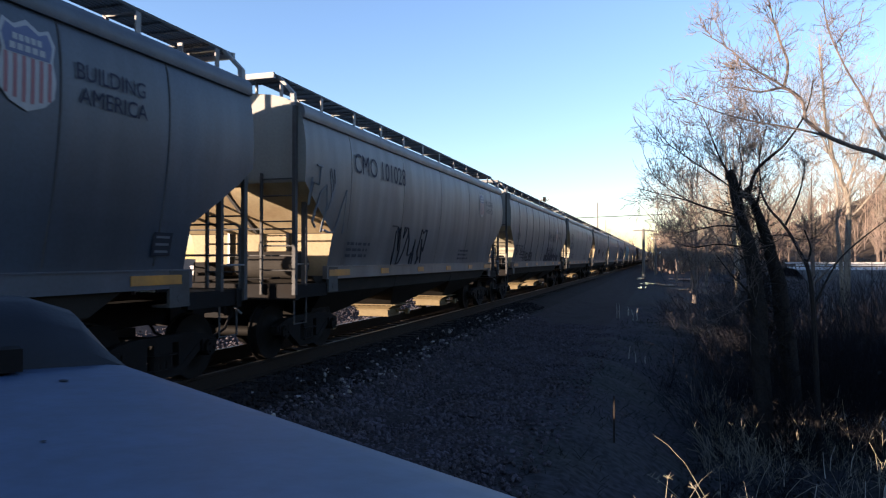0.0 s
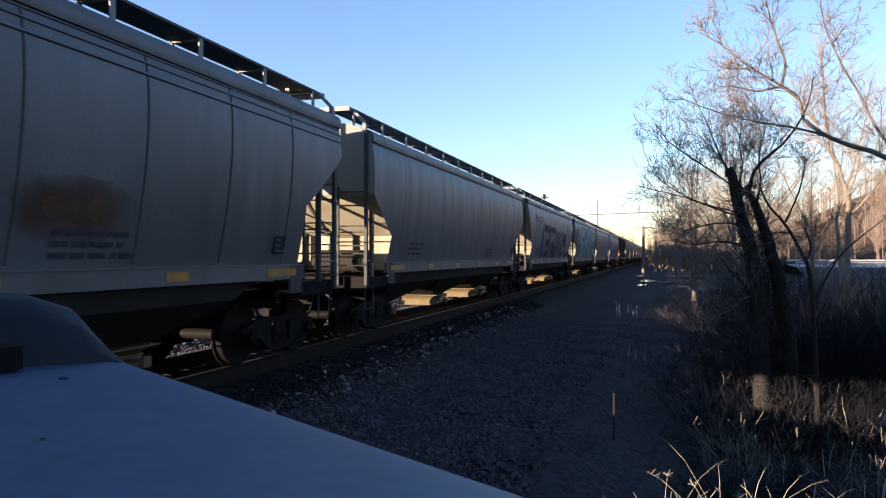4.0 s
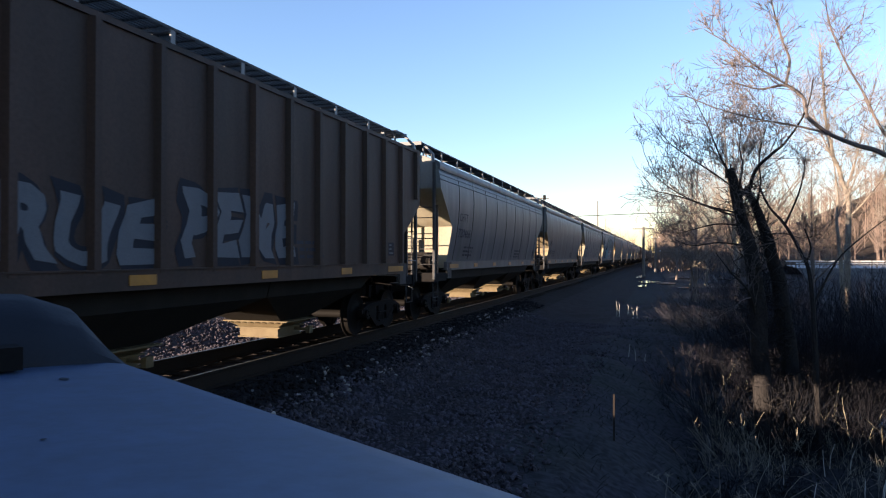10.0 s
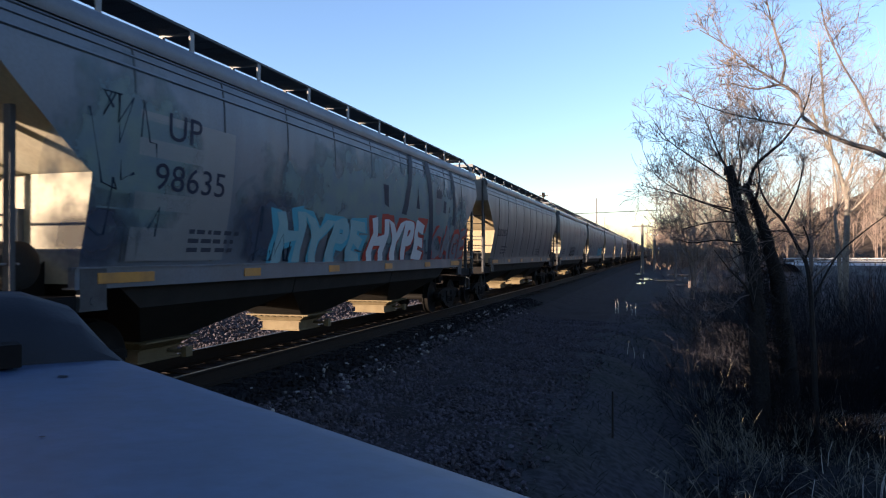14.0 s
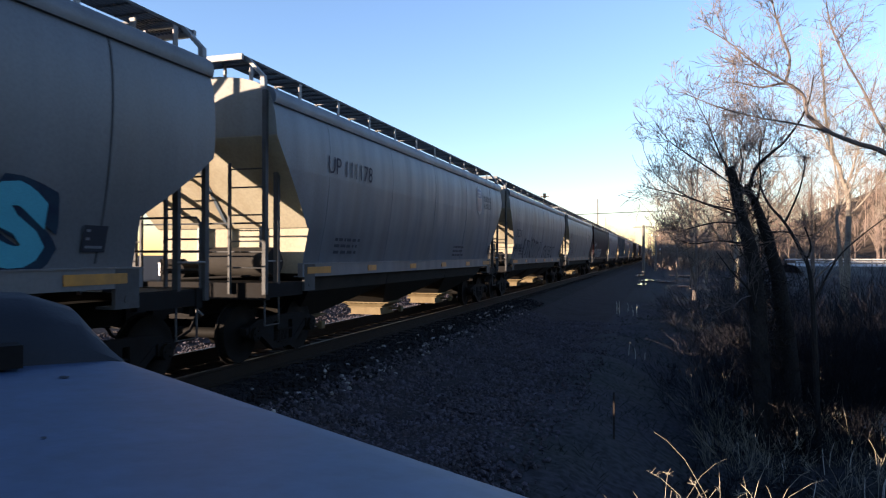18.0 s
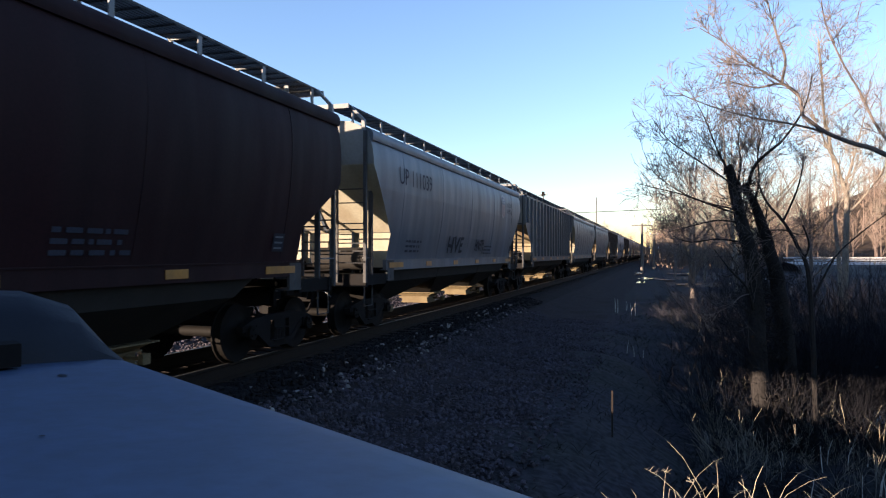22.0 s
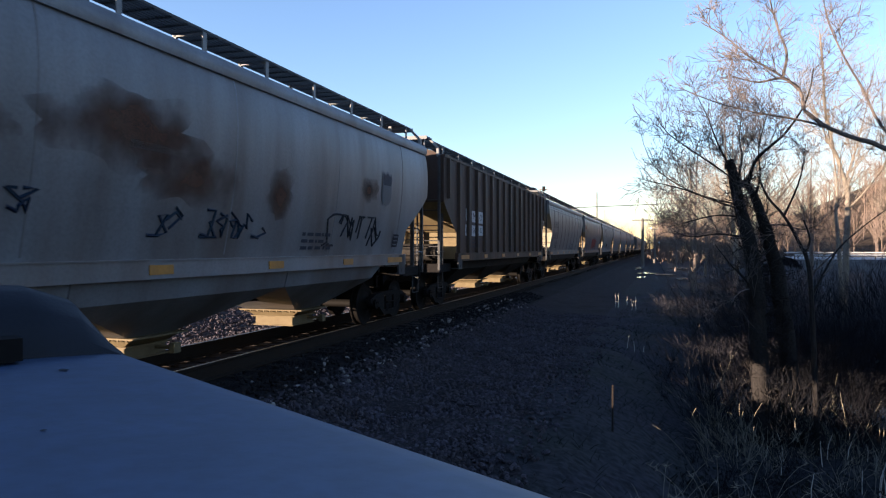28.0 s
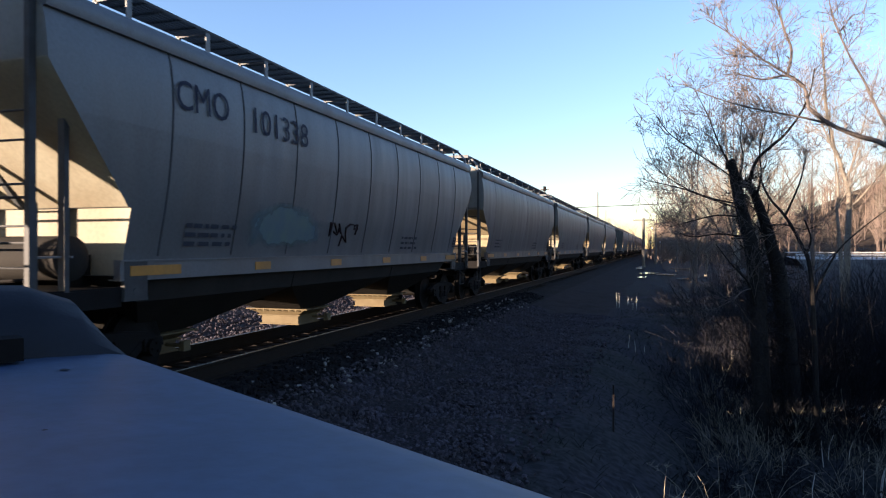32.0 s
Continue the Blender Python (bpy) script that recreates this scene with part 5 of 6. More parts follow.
tree("broken_tree", [
    ([(1.72, 13.3, -2.0), (1.62, 13.3, 0.79), (1.57, 13.3, 1.42), (1.44, 13.3, 2.05), (1.33, 13.3, 2.54), (1.24, 13.3, 2.98), (1.17, 13.3, 3.27)], 0.17, 0.075, 0.6),
    ([(2.3, 13.7, -2.0), (2.08, 13.7, 0.77), (1.96, 13.7, 1.41), (1.85, 13.7, 1.86), (1.74, 13.7, 2.26), (1.62, 13.7, 2.61), (1.46, 13.7, 2.94)], 0.17, 0.06, 0.6),
    ([(1.50, 13.65, 2.75), (1.53, 13.55, 3.0), (1.64, 13.5, 3.29), (1.91, 13.5, 3.55), (2.09, 13.5, 3.71), (2.31, 13.5, 4.04), (2.48, 13.5, 4.41), (2.55, 13.5, 4.84)], 0.042, 0.01, 1.8),
    ([(1.23, 13.25, 2.91), (0.87, 13.0, 3.16), (0.46, 12.8, 3.44), (0.14, 12.7, 3.68), (-0.1, 12.6, 3.99)], 0.017, 0.004, 1.1),
    ([(1.32, 13.25, 2.46), (0.79, 13.3, 2.61), (0.33, 13.5, 2.85), (-0.1, 13.6, 3.21), (-0.31, 13.7, 3.67)], 0.017, 0.004, 1.1),
    ([(1.36, 13.2, 2.37), (0.86, 12.8, 2.52), (0.36, 12.5, 2.7), (-0.1, 12.4, 2.82), (-0.4, 12.3, 2.9)], 0.017, 0.004, 1.1),
    ([(1.38, 13.25, 2.24), (0.98, 13.5, 2.29), (0.56, 13.6, 2.2), (0.14, 13.7, 2.09)], 0.02, 0.005, 1.1),
    ([(1.45, 13.2, 1.88), (0.96, 12.9, 1.94), (0.5, 12.7, 1.89), (0.21, 12.6, 1.99)], 0.02, 0.005, 1.1),
    ([(1.30, 13.3, 2.85), (1.4, 13.5, 3.33), (1.36, 13.6, 3.73), (1.43, 13.7, 4.32)], 0.02, 0.005, 1.8),
    ([(1.22, 13.3, 3.07), (0.98, 13.2, 3.52), (0.79, 13.1, 4.02), (0.56, 13.0, 4.48)], 0.02, 0.005, 1.8),
    ([(1.62, 13.65, 2.59), (1.68, 13.4, 2.98), (1.65, 13.3, 3.47), (1.76, 13.2, 4.0)], 0.02, 0.005, 1.1),
    ([(1.55, 13.2, 0.7), (1.41, 12.8, 1.11), (1.11, 12.6, 1.43), (0.87, 12.5, 1.76)], 0.03, 0.006, 0.8),
    ([(1.9, 13.7, 2.1), (2.14, 13.8, 2.11), (2.41, 13.8, 2.03), (2.72, 13.8, 2.1)], 0.018, 0.005, 1.2),
], "broken dark twin trunk with thin bare arching branches", BARK, LIMB_BARK, 3, 10, 0.92, 3, 3, (2.0, 13.5, -2.0))

def make_vines():
    """A dark thicket of vines and splinters that clings to the broken trunks."""
    rng = random.Random(19)
    ob = new("vine_thicket")
    ob.location = (1.9, 13.4, -1.5)
    off = Vector(ob.location)
    m = Mesh()
    for _ in range(340):
        z = rng.uniform(-1.9, 3.0)
        k = (z + 1.1) / 4.3
        a, b = Vector((1.70 - 0.5 * k, 13.3, z)), Vector((2.25 - 0.75 * k, 13.7, z))
        c = a.lerp(b, rng.random()) + Vector((rng.gauss(0, 0.12), rng.gauss(0, 0.14), 0))
        way = Vector((rng.uniform(-1, 1), rng.uniform(-1, 1), rng.uniform(-0.3, 1.2)))
        sprout(m, rng, c - off, way, rng.uniform(0.15, 0.55), 0.012, 1, 1.1, 0.2, 4, 0.0, 0.4, 0.004)
    tagged(part("tangle", m, BARK, ob), kind="stuff")
    for x, z, h in ((1.12, 3.2, 0.22), (1.2, 3.22, 0.13), (1.42, 2.9, 0.16), (1.51, 2.88, 0.1)):
        y = 13.3 if x < 1.3 else 13.7
        part("splinter", Mesh().rod((x - off.x, y - off.y, z - off.z - 0.1), (x - off.x - 0.03, y - off.y, z - off.z + h), 0.035, 0.004, 5), BARK, ob)
    tagged(ob, "dark vines and splinters round the broken trunks", "vine")


make_vines()

tree("dark_sapling", [
    ([(2.5, 12.9, -2.0), (2.42, 12.9, 0.6), (2.35, 12.9, 1.43), (2.21, 12.9, 1.8), (2.0, 12.9, 2.22), (1.74, 12.9, 2.55), (1.59, 12.9, 2.93)], 0.05, 0.014, 1.0),
    ([(2.0, 12.9, 2.26), (2.19, 12.9, 2.73), (2.28, 12.9, 3.1), (2.3, 12.9, 3.37)], 0.02, 0.006, 0.8),
    ([(2.3, 12.9, 1.57), (2.34, 12.7, 1.84), (2.25, 12.7, 2.16)], 0.02, 0.012, 0.2),
    ([(2.42, 12.9, 0.9), (2.8, 13.1, 1.6), (3.2, 13.3, 2.0), (3.7, 13.4, 2.4)], 0.022, 0.006, 1.0),
], "crooked dark sapling beside the broken trunk", BARK, BRANCH, 11, 8, 0.7, 2, 4, (2.5, 12.9, -2.0))

ARCH = tree("arching_tree", [
    ([(5.9, 12.35, -2.0), (5.3, 12.2, 0.4), (4.59, 11.94, 1.46), (3.65, 11.64, 2.85), (3.09, 11.46, 3.19), (2.72, 11.35, 3.32), (2.33, 11.22, 3.49), (2.03, 11.13, 3.71)], 0.06, 0.026, 0.6),
    ([(2.03, 11.13, 3.71), (1.97, 11.11, 4.03), (1.74, 11.04, 4.21), (1.32, 10.9, 4.48), (0.93, 10.78, 4.81), (0.62, 10.68, 5.01)], 0.026, 0.006, 1.0),
    ([(1.97, 11.11, 4.03), (1.74, 11.04, 4.19), (1.39, 10.93, 4.14), (1.0, 10.8, 4.24)], 0.03, 0.007, 0.8),
    ([(1.74, 11.04, 4.21), (1.8, 11.06, 4.56), (1.69, 11.02, 4.89), (1.57, 10.98, 5.34), (1.51, 10.96, 5.71)], 0.025, 0.007, 0.8),
    ([(3.65, 11.64, 2.85), (3.15, 11.69, 3.54), (2.89, 11.61, 4.08), (2.61, 11.52, 4.62), (2.41, 11.46, 5.12), (2.34, 11.43, 5.62)], 0.026, 0.007, 1.2),
    ([(2.33, 11.22, 3.49), (1.82, 11.27, 3.66), (1.34, 11.12, 3.75), (0.79, 10.95, 3.91), (0.31, 10.8, 4.12)], 0.02, 0.006, 1.2),
], "grey bare tree with a long arching limb", BRANCH, BRANCH, 8, 11, 0.85, 3, 3, (5.9, 12.35, -2.0))

tree("pale_tree", [
    ([(6.05, 27, -1.2), (6.1, 27, 1.16), (6.16, 27, 2.49), (6.16, 27, 3.73), (5.95, 27, 4.4), (5.66, 27, 5.46), (5.48, 27, 6.43), (5.4, 27, 7.9), (5.3, 27, 9.2)], 0.13, 0.025, 2.5),
    ([(6.1, 27.0, 4.0), (6.5, 27.1, 5.4), (6.9, 27.3, 7.0)], 0.045, 0.012, 1.5),
    ([(5.9, 27.0, 4.6), (5.2, 26.8, 6.2), (4.8, 26.6, 7.4)], 0.04, 0.012, 1.5),
    ([(6.16, 27.0, 3.0), (7.0, 26.6, 4.2), (7.6, 26.4, 5.6)], 0.04, 0.012, 1.5),
], "slender pale-barked bare tree in sunlight", PALE_BARK, PALE_BARK, 5, 12, 2.3, 3, 3, (6.05, 27, -1.2))

tree("pale_tree", [
    ([(5.6, 25, -1.2), (5.47, 25, 1.46), (5.35, 25, 2.88), (5.39, 25, 3.76), (5.2, 25, 5.4)], 0.09, 0.015, 1.5),
    ([(5.37, 25, 3.0), (5.8, 25, 3.9), (6.1, 25, 5.0)], 0.03, 0.01, 1.0),
], "short pale bare tree with a crooked top", PALE_BARK, PALE_BARK, 6, 10, 1.5, 3, 3, (5.6, 25, -1.2))

tree("dark_tree", [
    ([(7.6, 21, -1.2), (7.35, 21, 1.5), (7.5, 21, 3.0), (7.9, 21, 5.0)], 0.12, 0.02, 1.5),
    ([(7.4, 21, 1.6), (6.6, 20.8, 2.6), (6.1, 20.7, 3.2)], 0.04, 0.01, 1.2),
    ([(7.45, 21, 2.6), (8.3, 20.8, 3.6), (8.8, 20.7, 4.6)], 0.04, 0.01, 1.2),
], "dark bare tree at the brush edge", BARK, BRANCH, 16, 10, 1.3, 3, 3, (7.6, 21, -1.2))

for i, (x, y, h, s) in enumerate([(3.2, 34, 9.5, 21), (1.8, 43, 9.0, 22), (5.0, 42, 10.0, 23), (2.2, 58, 10.5, 24), (4.0, 70, 11.5, 25), (8.5, 46, 9.0, 26), (11.5, 36, 8.0, 27), (1.6, 84, 11, 28), (-11.2, 150, 11, 29)]):
    rng = random.Random(s)
    z = bed(x) - 0.1
    lean = rng.uniform(-0.6, 0.3)
    limbs = [([(x, y, z), (x + 0.1, y, z + h * 0.25), (x + lean * 0.5, y, z + h * 0.55), (x + lean, y, z + h * 0.92)], 0.15, 0.02, 1.6)]
    for j in range(7):
        a, q = rng.uniform(0, 6.28), rng.uniform(0.12, 0.5)
        o = Vector((x + lean * q * 0.6, y, z + h * q))
        reach = h * rng.uniform(0.25, 0.42)
        limbs.append(([o, o + Vector((math.cos(a) * reach * 0.5, math.sin(a) * reach * 0.5, reach * 0.55)), o + Vector((math.cos(a) * reach, math.sin(a) * reach, reach * 1.15))], 0.06, 0.012, 1.0))
    tree("bare_tree", limbs, "tall bare tree with tan twigs in low sun", BRANCH if i % 2 else PALE_BARK, PALE_BARK, s, 9 if i < 4 else 8, h * 0.24 if i < 4 else h * 0.2, 3 if i < 4 else 2, 3 if i < 4 else 5, (x, y, z))


# ---- wooded hill and distance ----
def make_hill():
    def ridge(x, y):
        a = math.atan2(x, y)
        rise = max(0.0, min(1.0, (a - 0.02) / 0.30))
        far = max(0.0, min(1.0, (math.hypot(x, y) - 150) / 110))
        return -1.5 + (30 * rise ** 1.1 + 1.5) * far * far * (3 - 2 * far) * (1 + 0.16 * noise.noise((x * 0.012, y * 0.012, 2)))
    m = Mesh()
    angles = [-0.06 + 0.03 * i for i in range(60)]
    dists = [140, 165, 190, 215, 240, 265, 300, 350, 420]
    for d in dists:
        for a in angles:
            x, y = d * math.sin(a), d * math.cos(a)
            m.v.append((x, y, ridge(x, y)))
    w = len(angles)
    for j in range(len(dists) - 1):
        for i in range(w - 1):
            k = j * w + i
            m.f.append((k, k + w, k + w + 1, k + 1))
    setting("hill", m, HILL, "brown wooded hillside lit by low sun", "hill", True)
    rng = random.Random(77)
    woods = Mesh()
    for _ in range(900):
        d, a = rng.uniform(150, 300), rng.uniform(0.0, 0.75)
        x, y = d * math.sin(a), d * math.cos(a)
        z, h = ridge(x, y) - 0.3, rng.uniform(7, 12)
        woods.rod((x, y, z), (x, y, z + h * 0.8), 0.16, 0.05, 4, False)
        for _ in range(11):
            q, b = rng.uniform(0.25, 0.8), rng.uniform(0, 6.28)
            o = Vector((x, y, z + h * q))
            e = o + Vector((math.cos(b), math.sin(b), 1.2)) * h * rng.uniform(0.14, 0.26)
            woods.rod(o, e, 0.07, 0.02, 3, False)
            for _ in range(2):
                p = o.lerp(e, rng.uniform(0.3, 0.9))
                woods.rod(p, p + Vector((rng.uniform(-1, 1), rng.uniform(-1, 1), rng.uniform(0.2, 1.2))) * h * 0.11, 0.035, 0.012, 3, False)
    setting("hillside_woods", woods, WOODS, "dense bare brown woods on the hillside", "woods", False, "stuff")
    far = Mesh()
    for _ in range(520):
        d, a = rng.uniform(210, 420), (rng.uniform(-0.25, 0.02) if rng.random() < 0.4 else rng.uniform(-0.045, 0.03))
        x, y = d * math.sin(a), d * math.cos(a)
        if abs(x - TRACK) < 7:
            continue
        h = rng.uniform(9, 14) if a > -0.07 else rng.uniform(4, 6)
        far.rod((x, y, -1.4), (x, y, h * 0.8), 0.14, 0.04, 4, False)
        for _ in range(13):
            q, b = rng.uniform(0.15, 0.75), rng.uniform(0, 6.28)
            o = Vector((x, y, h * q))
            far.rod(o, o + Vector((math.cos(b), math.sin(b), 1.2)) * h * rng.uniform(0.14, 0.28), 0.05, 0.015, 3, False)
    for _ in range(170):
        d, a = rng.uniform(120, 200), rng.uniform(-0.018, 0.09)
        x, y = d * math.sin(a), d * math.cos(a)
        h = rng.uniform(6, 10)
        far.rod((x, y, -1.4), (x, y, h * 0.8), 0.12, 0.04, 4, False)
        for _ in range(16):
            q, b = rng.uniform(0.05, 0.75), rng.uniform(0, 6.28)
            o = Vector((x, y, h * q - 1))
            far.rod(o, o + Vector((math.cos(b), math.sin(b), 1.2)) * h * rng.uniform(0.14, 0.28), 0.04, 0.012, 3, False)
    setting("distant_woods", far, WOODS, "hazy bare woods along the far line", "woods", False, "stuff")


make_hill()


# ---- poles and wires ----
def utility_pole(name, x, y, top, arms, label, r=0.14, base=None):
    z = bed(x) - 0.1 if base is None else base
    ob = new(name)
    ob.location = (x, y, z)
    part("shaft", Mesh().rod((0, 0, 0), (0, 0, top - z), r, r * 0.7, 10), POLE, ob, smooth=True)
    for i, (dz, w) in enumerate(arms):
        arm = part("crossarm", Mesh().box((0, -r, 0), (w, 0.10, 0.12)), POLE, ob, at=(0, 0, top - z - dz))
        for s in (-1, 1):
            part("insulator", Mesh().rod((0, 0, 0), (0, 0, 0.22), 0.07, 0.05, 8), WHITE, arm, at=(s * w * 0.44, -r, 0.06))
    return tagged(ob, label, "pole")


utility_pole("utility_pole", -13.19, 153.15, 13.9, [], "tall plain pole far beyond the train", 0.16)
utility_pole("utility_pole", -2.24, 93.68, 5.6, [(0.25, 2.6)], "short weathered pole with one crossarm, sunlit top", 0.22)
utility_pole("utility_pole", -0.94, 115.07, 4.9, [(0.2, 1.2), (2.4, 1.6)], "short weathered pole with two crossarms", 0.2)
utility_pole("utility_pole", 6.5, 112, 6.2, [], "thin weathered pole beside the woods", 0.16)
mast = utility_pole("signal_mast", -12.1, 75.0, 8.35, [(0.3, 0.9)], "slim signal mast behind the train", 0.08)
part("lamp_head", Mesh().box((0, -0.1, -0.1), (0.28, 0.25, 0.5)), STEEL, mast, at=(0, 0, 8.35 - bed(-12.1)))


def make_wire():
    ob = new("overhead_wire", None)
    m = Mesh()
    a, b = Vector((-70, 101, 6.2)), Vector((16, 99, 8.15))
    m.tube([a.lerp(b, i / 14) - Vector((0, 0, 0.05 * 4 * (i / 14) * (1 - i / 14))) for i in range(15)], [0.055] * 15, 4)
    part("cable", m, RUBBER, ob)
    tagged(ob, "thin dark wire crossing above the line", "wire")


make_wire()


# ---- road, guard rails, puddles ----
def make_road():
    """A raised road beyond the brush: bank, carriageway, guard rails."""
    line = [(18 + 5 * i, 112 - 0.10 * (5 * i) + 2 * noise.noise((i * 0.3, 0, 0))) for i in range(20)]
    rings = [[(x, y - 12, -1.3), (x, y - 5, 0.15), (x, y + 5, 0.45), (x, y + 14, -1.5)] for x, y in line]
    road = setting("road", Mesh().loft(rings, False, False), ROAD, "pale sunlit raised road beyond the brush", "road")
    road.data.materials.append(BANK)
    for i, p in enumerate(road.data.polygons):
        p.material_index = 0 if i % 3 == 1 else 1
    for dy, z in ((-4.2, 0.18), (4.6, 0.45)):
        rail = new("guard_rail")
        rail.location = (line[0][0], line[0][1] + dy, z)
        for (x, y), (x2, y2) in zip(line, line[1:]):
            a, q = (x - line[0][0], y - line[0][1]), (x2 - line[0][0], y2 - line[0][1])
            part("beam", Mesh().loft([[(p[0], p[1] - .04, 0.5), (p[0], p[1] + .03, 0.6), (p[0], p[1] - .04, 0.72), (p[0], p[1] + .07, 0.6)] for p in (a, q)]), BARE_METAL, rail)
            part("post", Mesh().box((a[0], a[1] + 0.12, 0.32), (0.14, 0.14, 0.7)), POLE, rail)
        tagged(rail, "galvanised guard rail along the sunlit road", "guard rail")


make_road()


def make_puddle(x, y, rx, ry, seed):
    m = Mesh()
    n = 30
    ring = []
    for i in range(n):
        a = 2 * math.pi * i / n
        q = 1 + 1.0 * noise.noise((math.cos(a) * 1.5, math.sin(a) * 1.5, seed))
        ring.append((x + rx * q * math.cos(a), y + ry * q * math.sin(a), bed(x, y) + 0.09))
    m.add(ring, [tuple(range(n))])
    setting("puddle", m, PUDDLE, "frozen puddle reflecting the pale sky", "puddle")


for x, y, rx, ry, s in [(-1.5, 60, 0.35, 2.0, 1), (-1.2, 70, 0.8, 2.5, 2), (0.3, 69, 1.1, 1.6, 3), (1.8, 61, 0.8, 1.2, 4), (2.6, 92, 2.4, 3, 5), (-2.4, 88, 0.6, 4, 6), (4.2, 16.3, 0.45, 1.3, 7)]:
    make_puddle(x, y, rx, ry, s)


# ---- brush on the verge ----
def shrub(name, x, y, h, spread, stems, seed, mat, label, depth=2, kids=4, leaves=0):
    rng = random.Random(seed)
    z = bed(x, y) - 0.15
    ob = new(name)
    ob.location = (x, y, z)
    m = Mesh()
    for _ in range(stems):
        a, q = rng.uniform(0, 6.28), rng.random() ** 0.5 * spread * 0.5
        o = Vector((math.cos(a) * q, math.sin(a) * q, 0))
        w = Vector((math.cos(a) * spread / h * rng.uniform(0.1, 0.9), math.sin(a) * spread / h * rng.uniform(0.1, 0.9), 1))
        sprout(m, rng, o, w, h * rng.uniform(0.6, 1.15), 0.002 + 0.0018 * h * rng.random(), depth, 0.75, 0.15, kids)
    tagged(part("tangle", m, mat, ob), kind="stuff")
    if leaves:
        lf = Mesh()
        for _ in range(leaves):
            c = Vector((rng.gauss(0, spread * 0.4), rng.gauss(0, spread * 0.4), h * rng.uniform(0.15, 0.9)))
            u = Vector((rng.uniform(-1, 1), rng.uniform(-1, 1), rng.uniform(-1, 1))).normalized() * rng.uniform(0.02, 0.045)
            v = u.orthogonal().normalized() * u.length * 0.6
            lf.add([c - u, c + v, c + u + Vector((0, 0, 0.01)), c - v], [(0, 1, 2, 3)])
        tagged(part("foliage", lf, LEAF, ob), kind="stuff")
    return tagged(ob, label, "shrub", "shrubs on the verge")


rng = random.Random(12)
for i in range(120):
    y = rng.uniform(5.0, 32)
    x = rng.uniform(-0.1, 0.9) + rng.random() * (1.2 + 0.38 * y)
    if math.hypot(x - 2.5, y - 13.3) < 0.5 or (y < 8 and x < 2.2 and i % 3) or (y < 10 and i % 2):
        continue
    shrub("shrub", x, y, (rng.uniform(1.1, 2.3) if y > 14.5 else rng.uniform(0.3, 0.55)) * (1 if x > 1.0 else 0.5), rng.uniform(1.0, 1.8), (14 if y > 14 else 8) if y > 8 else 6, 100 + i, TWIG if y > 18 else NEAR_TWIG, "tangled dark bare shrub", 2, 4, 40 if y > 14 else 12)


for i in range(20):
    y = rng.uniform(13.5, 23)
    x = rng.uniform(1.4, 2.4) + rng.random() * 0.26 * y
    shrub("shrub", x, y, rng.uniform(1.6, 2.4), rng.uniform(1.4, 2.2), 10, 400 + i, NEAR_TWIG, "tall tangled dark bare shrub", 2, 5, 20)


def stalks(name, count, box, h, seed, mat, label, lean=0.35):
    rng = random.Random(seed)
    m = Mesh()
    for _ in range(count):
        x, y = rng.uniform(box[0], box[1]), rng.uniform(box[2], box[3])
        x += 0.25 * y * (box[1] > 4) * rng.random()
        z = bed(x, y) - 0.08
        k = h * rng.uniform(0.4, 1.2)
        d = Vector((rng.uniform(-lean, lean), rng.uniform(-lean, lean), 1))
        p = Vector((x, y, z))
        q = p + d * k * 0.6
        e = q + (d + Vector((rng.uniform(-.5, .5), rng.uniform(-.5, .5), -0.2))) * k * 0.4
        m.tube([p, q, e], [0.005, 0.004, 0.0015], 3)
    return tagged(new(name, m.done(name, mat)), label, "dry grass", kind="stuff")


stalks("dry_stalks", 110, (0.2, 5.0, 11.0, 26), 0.8, 31, STALK, "dry straw-coloured weed stalks on the verge")
stalks("matted_grass", 3200, (-1.6, 1.2, 4.2, 30), 0.16, 32, LEAF, "low matted dead grass at the ballast edge", 1.2)
def grass_tuft(x, y, h, blades, seed, mat, label):
    """A tuft of arching dry blades, some with a seed head."""
    rng = random.Random(seed)
    ob = new("grass_tuft")
    ob.location = (x, y, bed(x, y) - 0.1)
    m = Mesh()
    for i in range(blades):
        a, k = rng.uniform(0, 6.28), h * rng.uniform(0.55, 1.15)
        d = Vector((math.cos(a), math.sin(a), 0)) * rng.uniform(0.1, 0.5)
        p = Vector((rng.gauss(0, 0.09), rng.gauss(0, 0.09), 0))
        pts = [p + d * k * q ** 2 + Vector((0, 0, k * (q - 0.28 * q ** 3))) for q in (0, 0.3, 0.55, 0.75, 0.9, 1.0)]
        m.tube(pts, [0.004, 0.004, 0.0036, 0.003, 0.0026, 0.0012], 3)
        if i % 4 == 0:
            for _ in range(7):
                q = pts[-2].lerp(pts[-1], rng.random())
                m.tube([q, q + Vector((rng.uniform(-1, 1), rng.uniform(-1, 1), rng.uniform(-0.2, 1))) * 0.06], [0.0035, 0.001], 3)
    tagged(part("tangle", m, mat, ob), kind="stuff")
    return tagged(ob, label, "dry grass", "grass tufts on the verge")


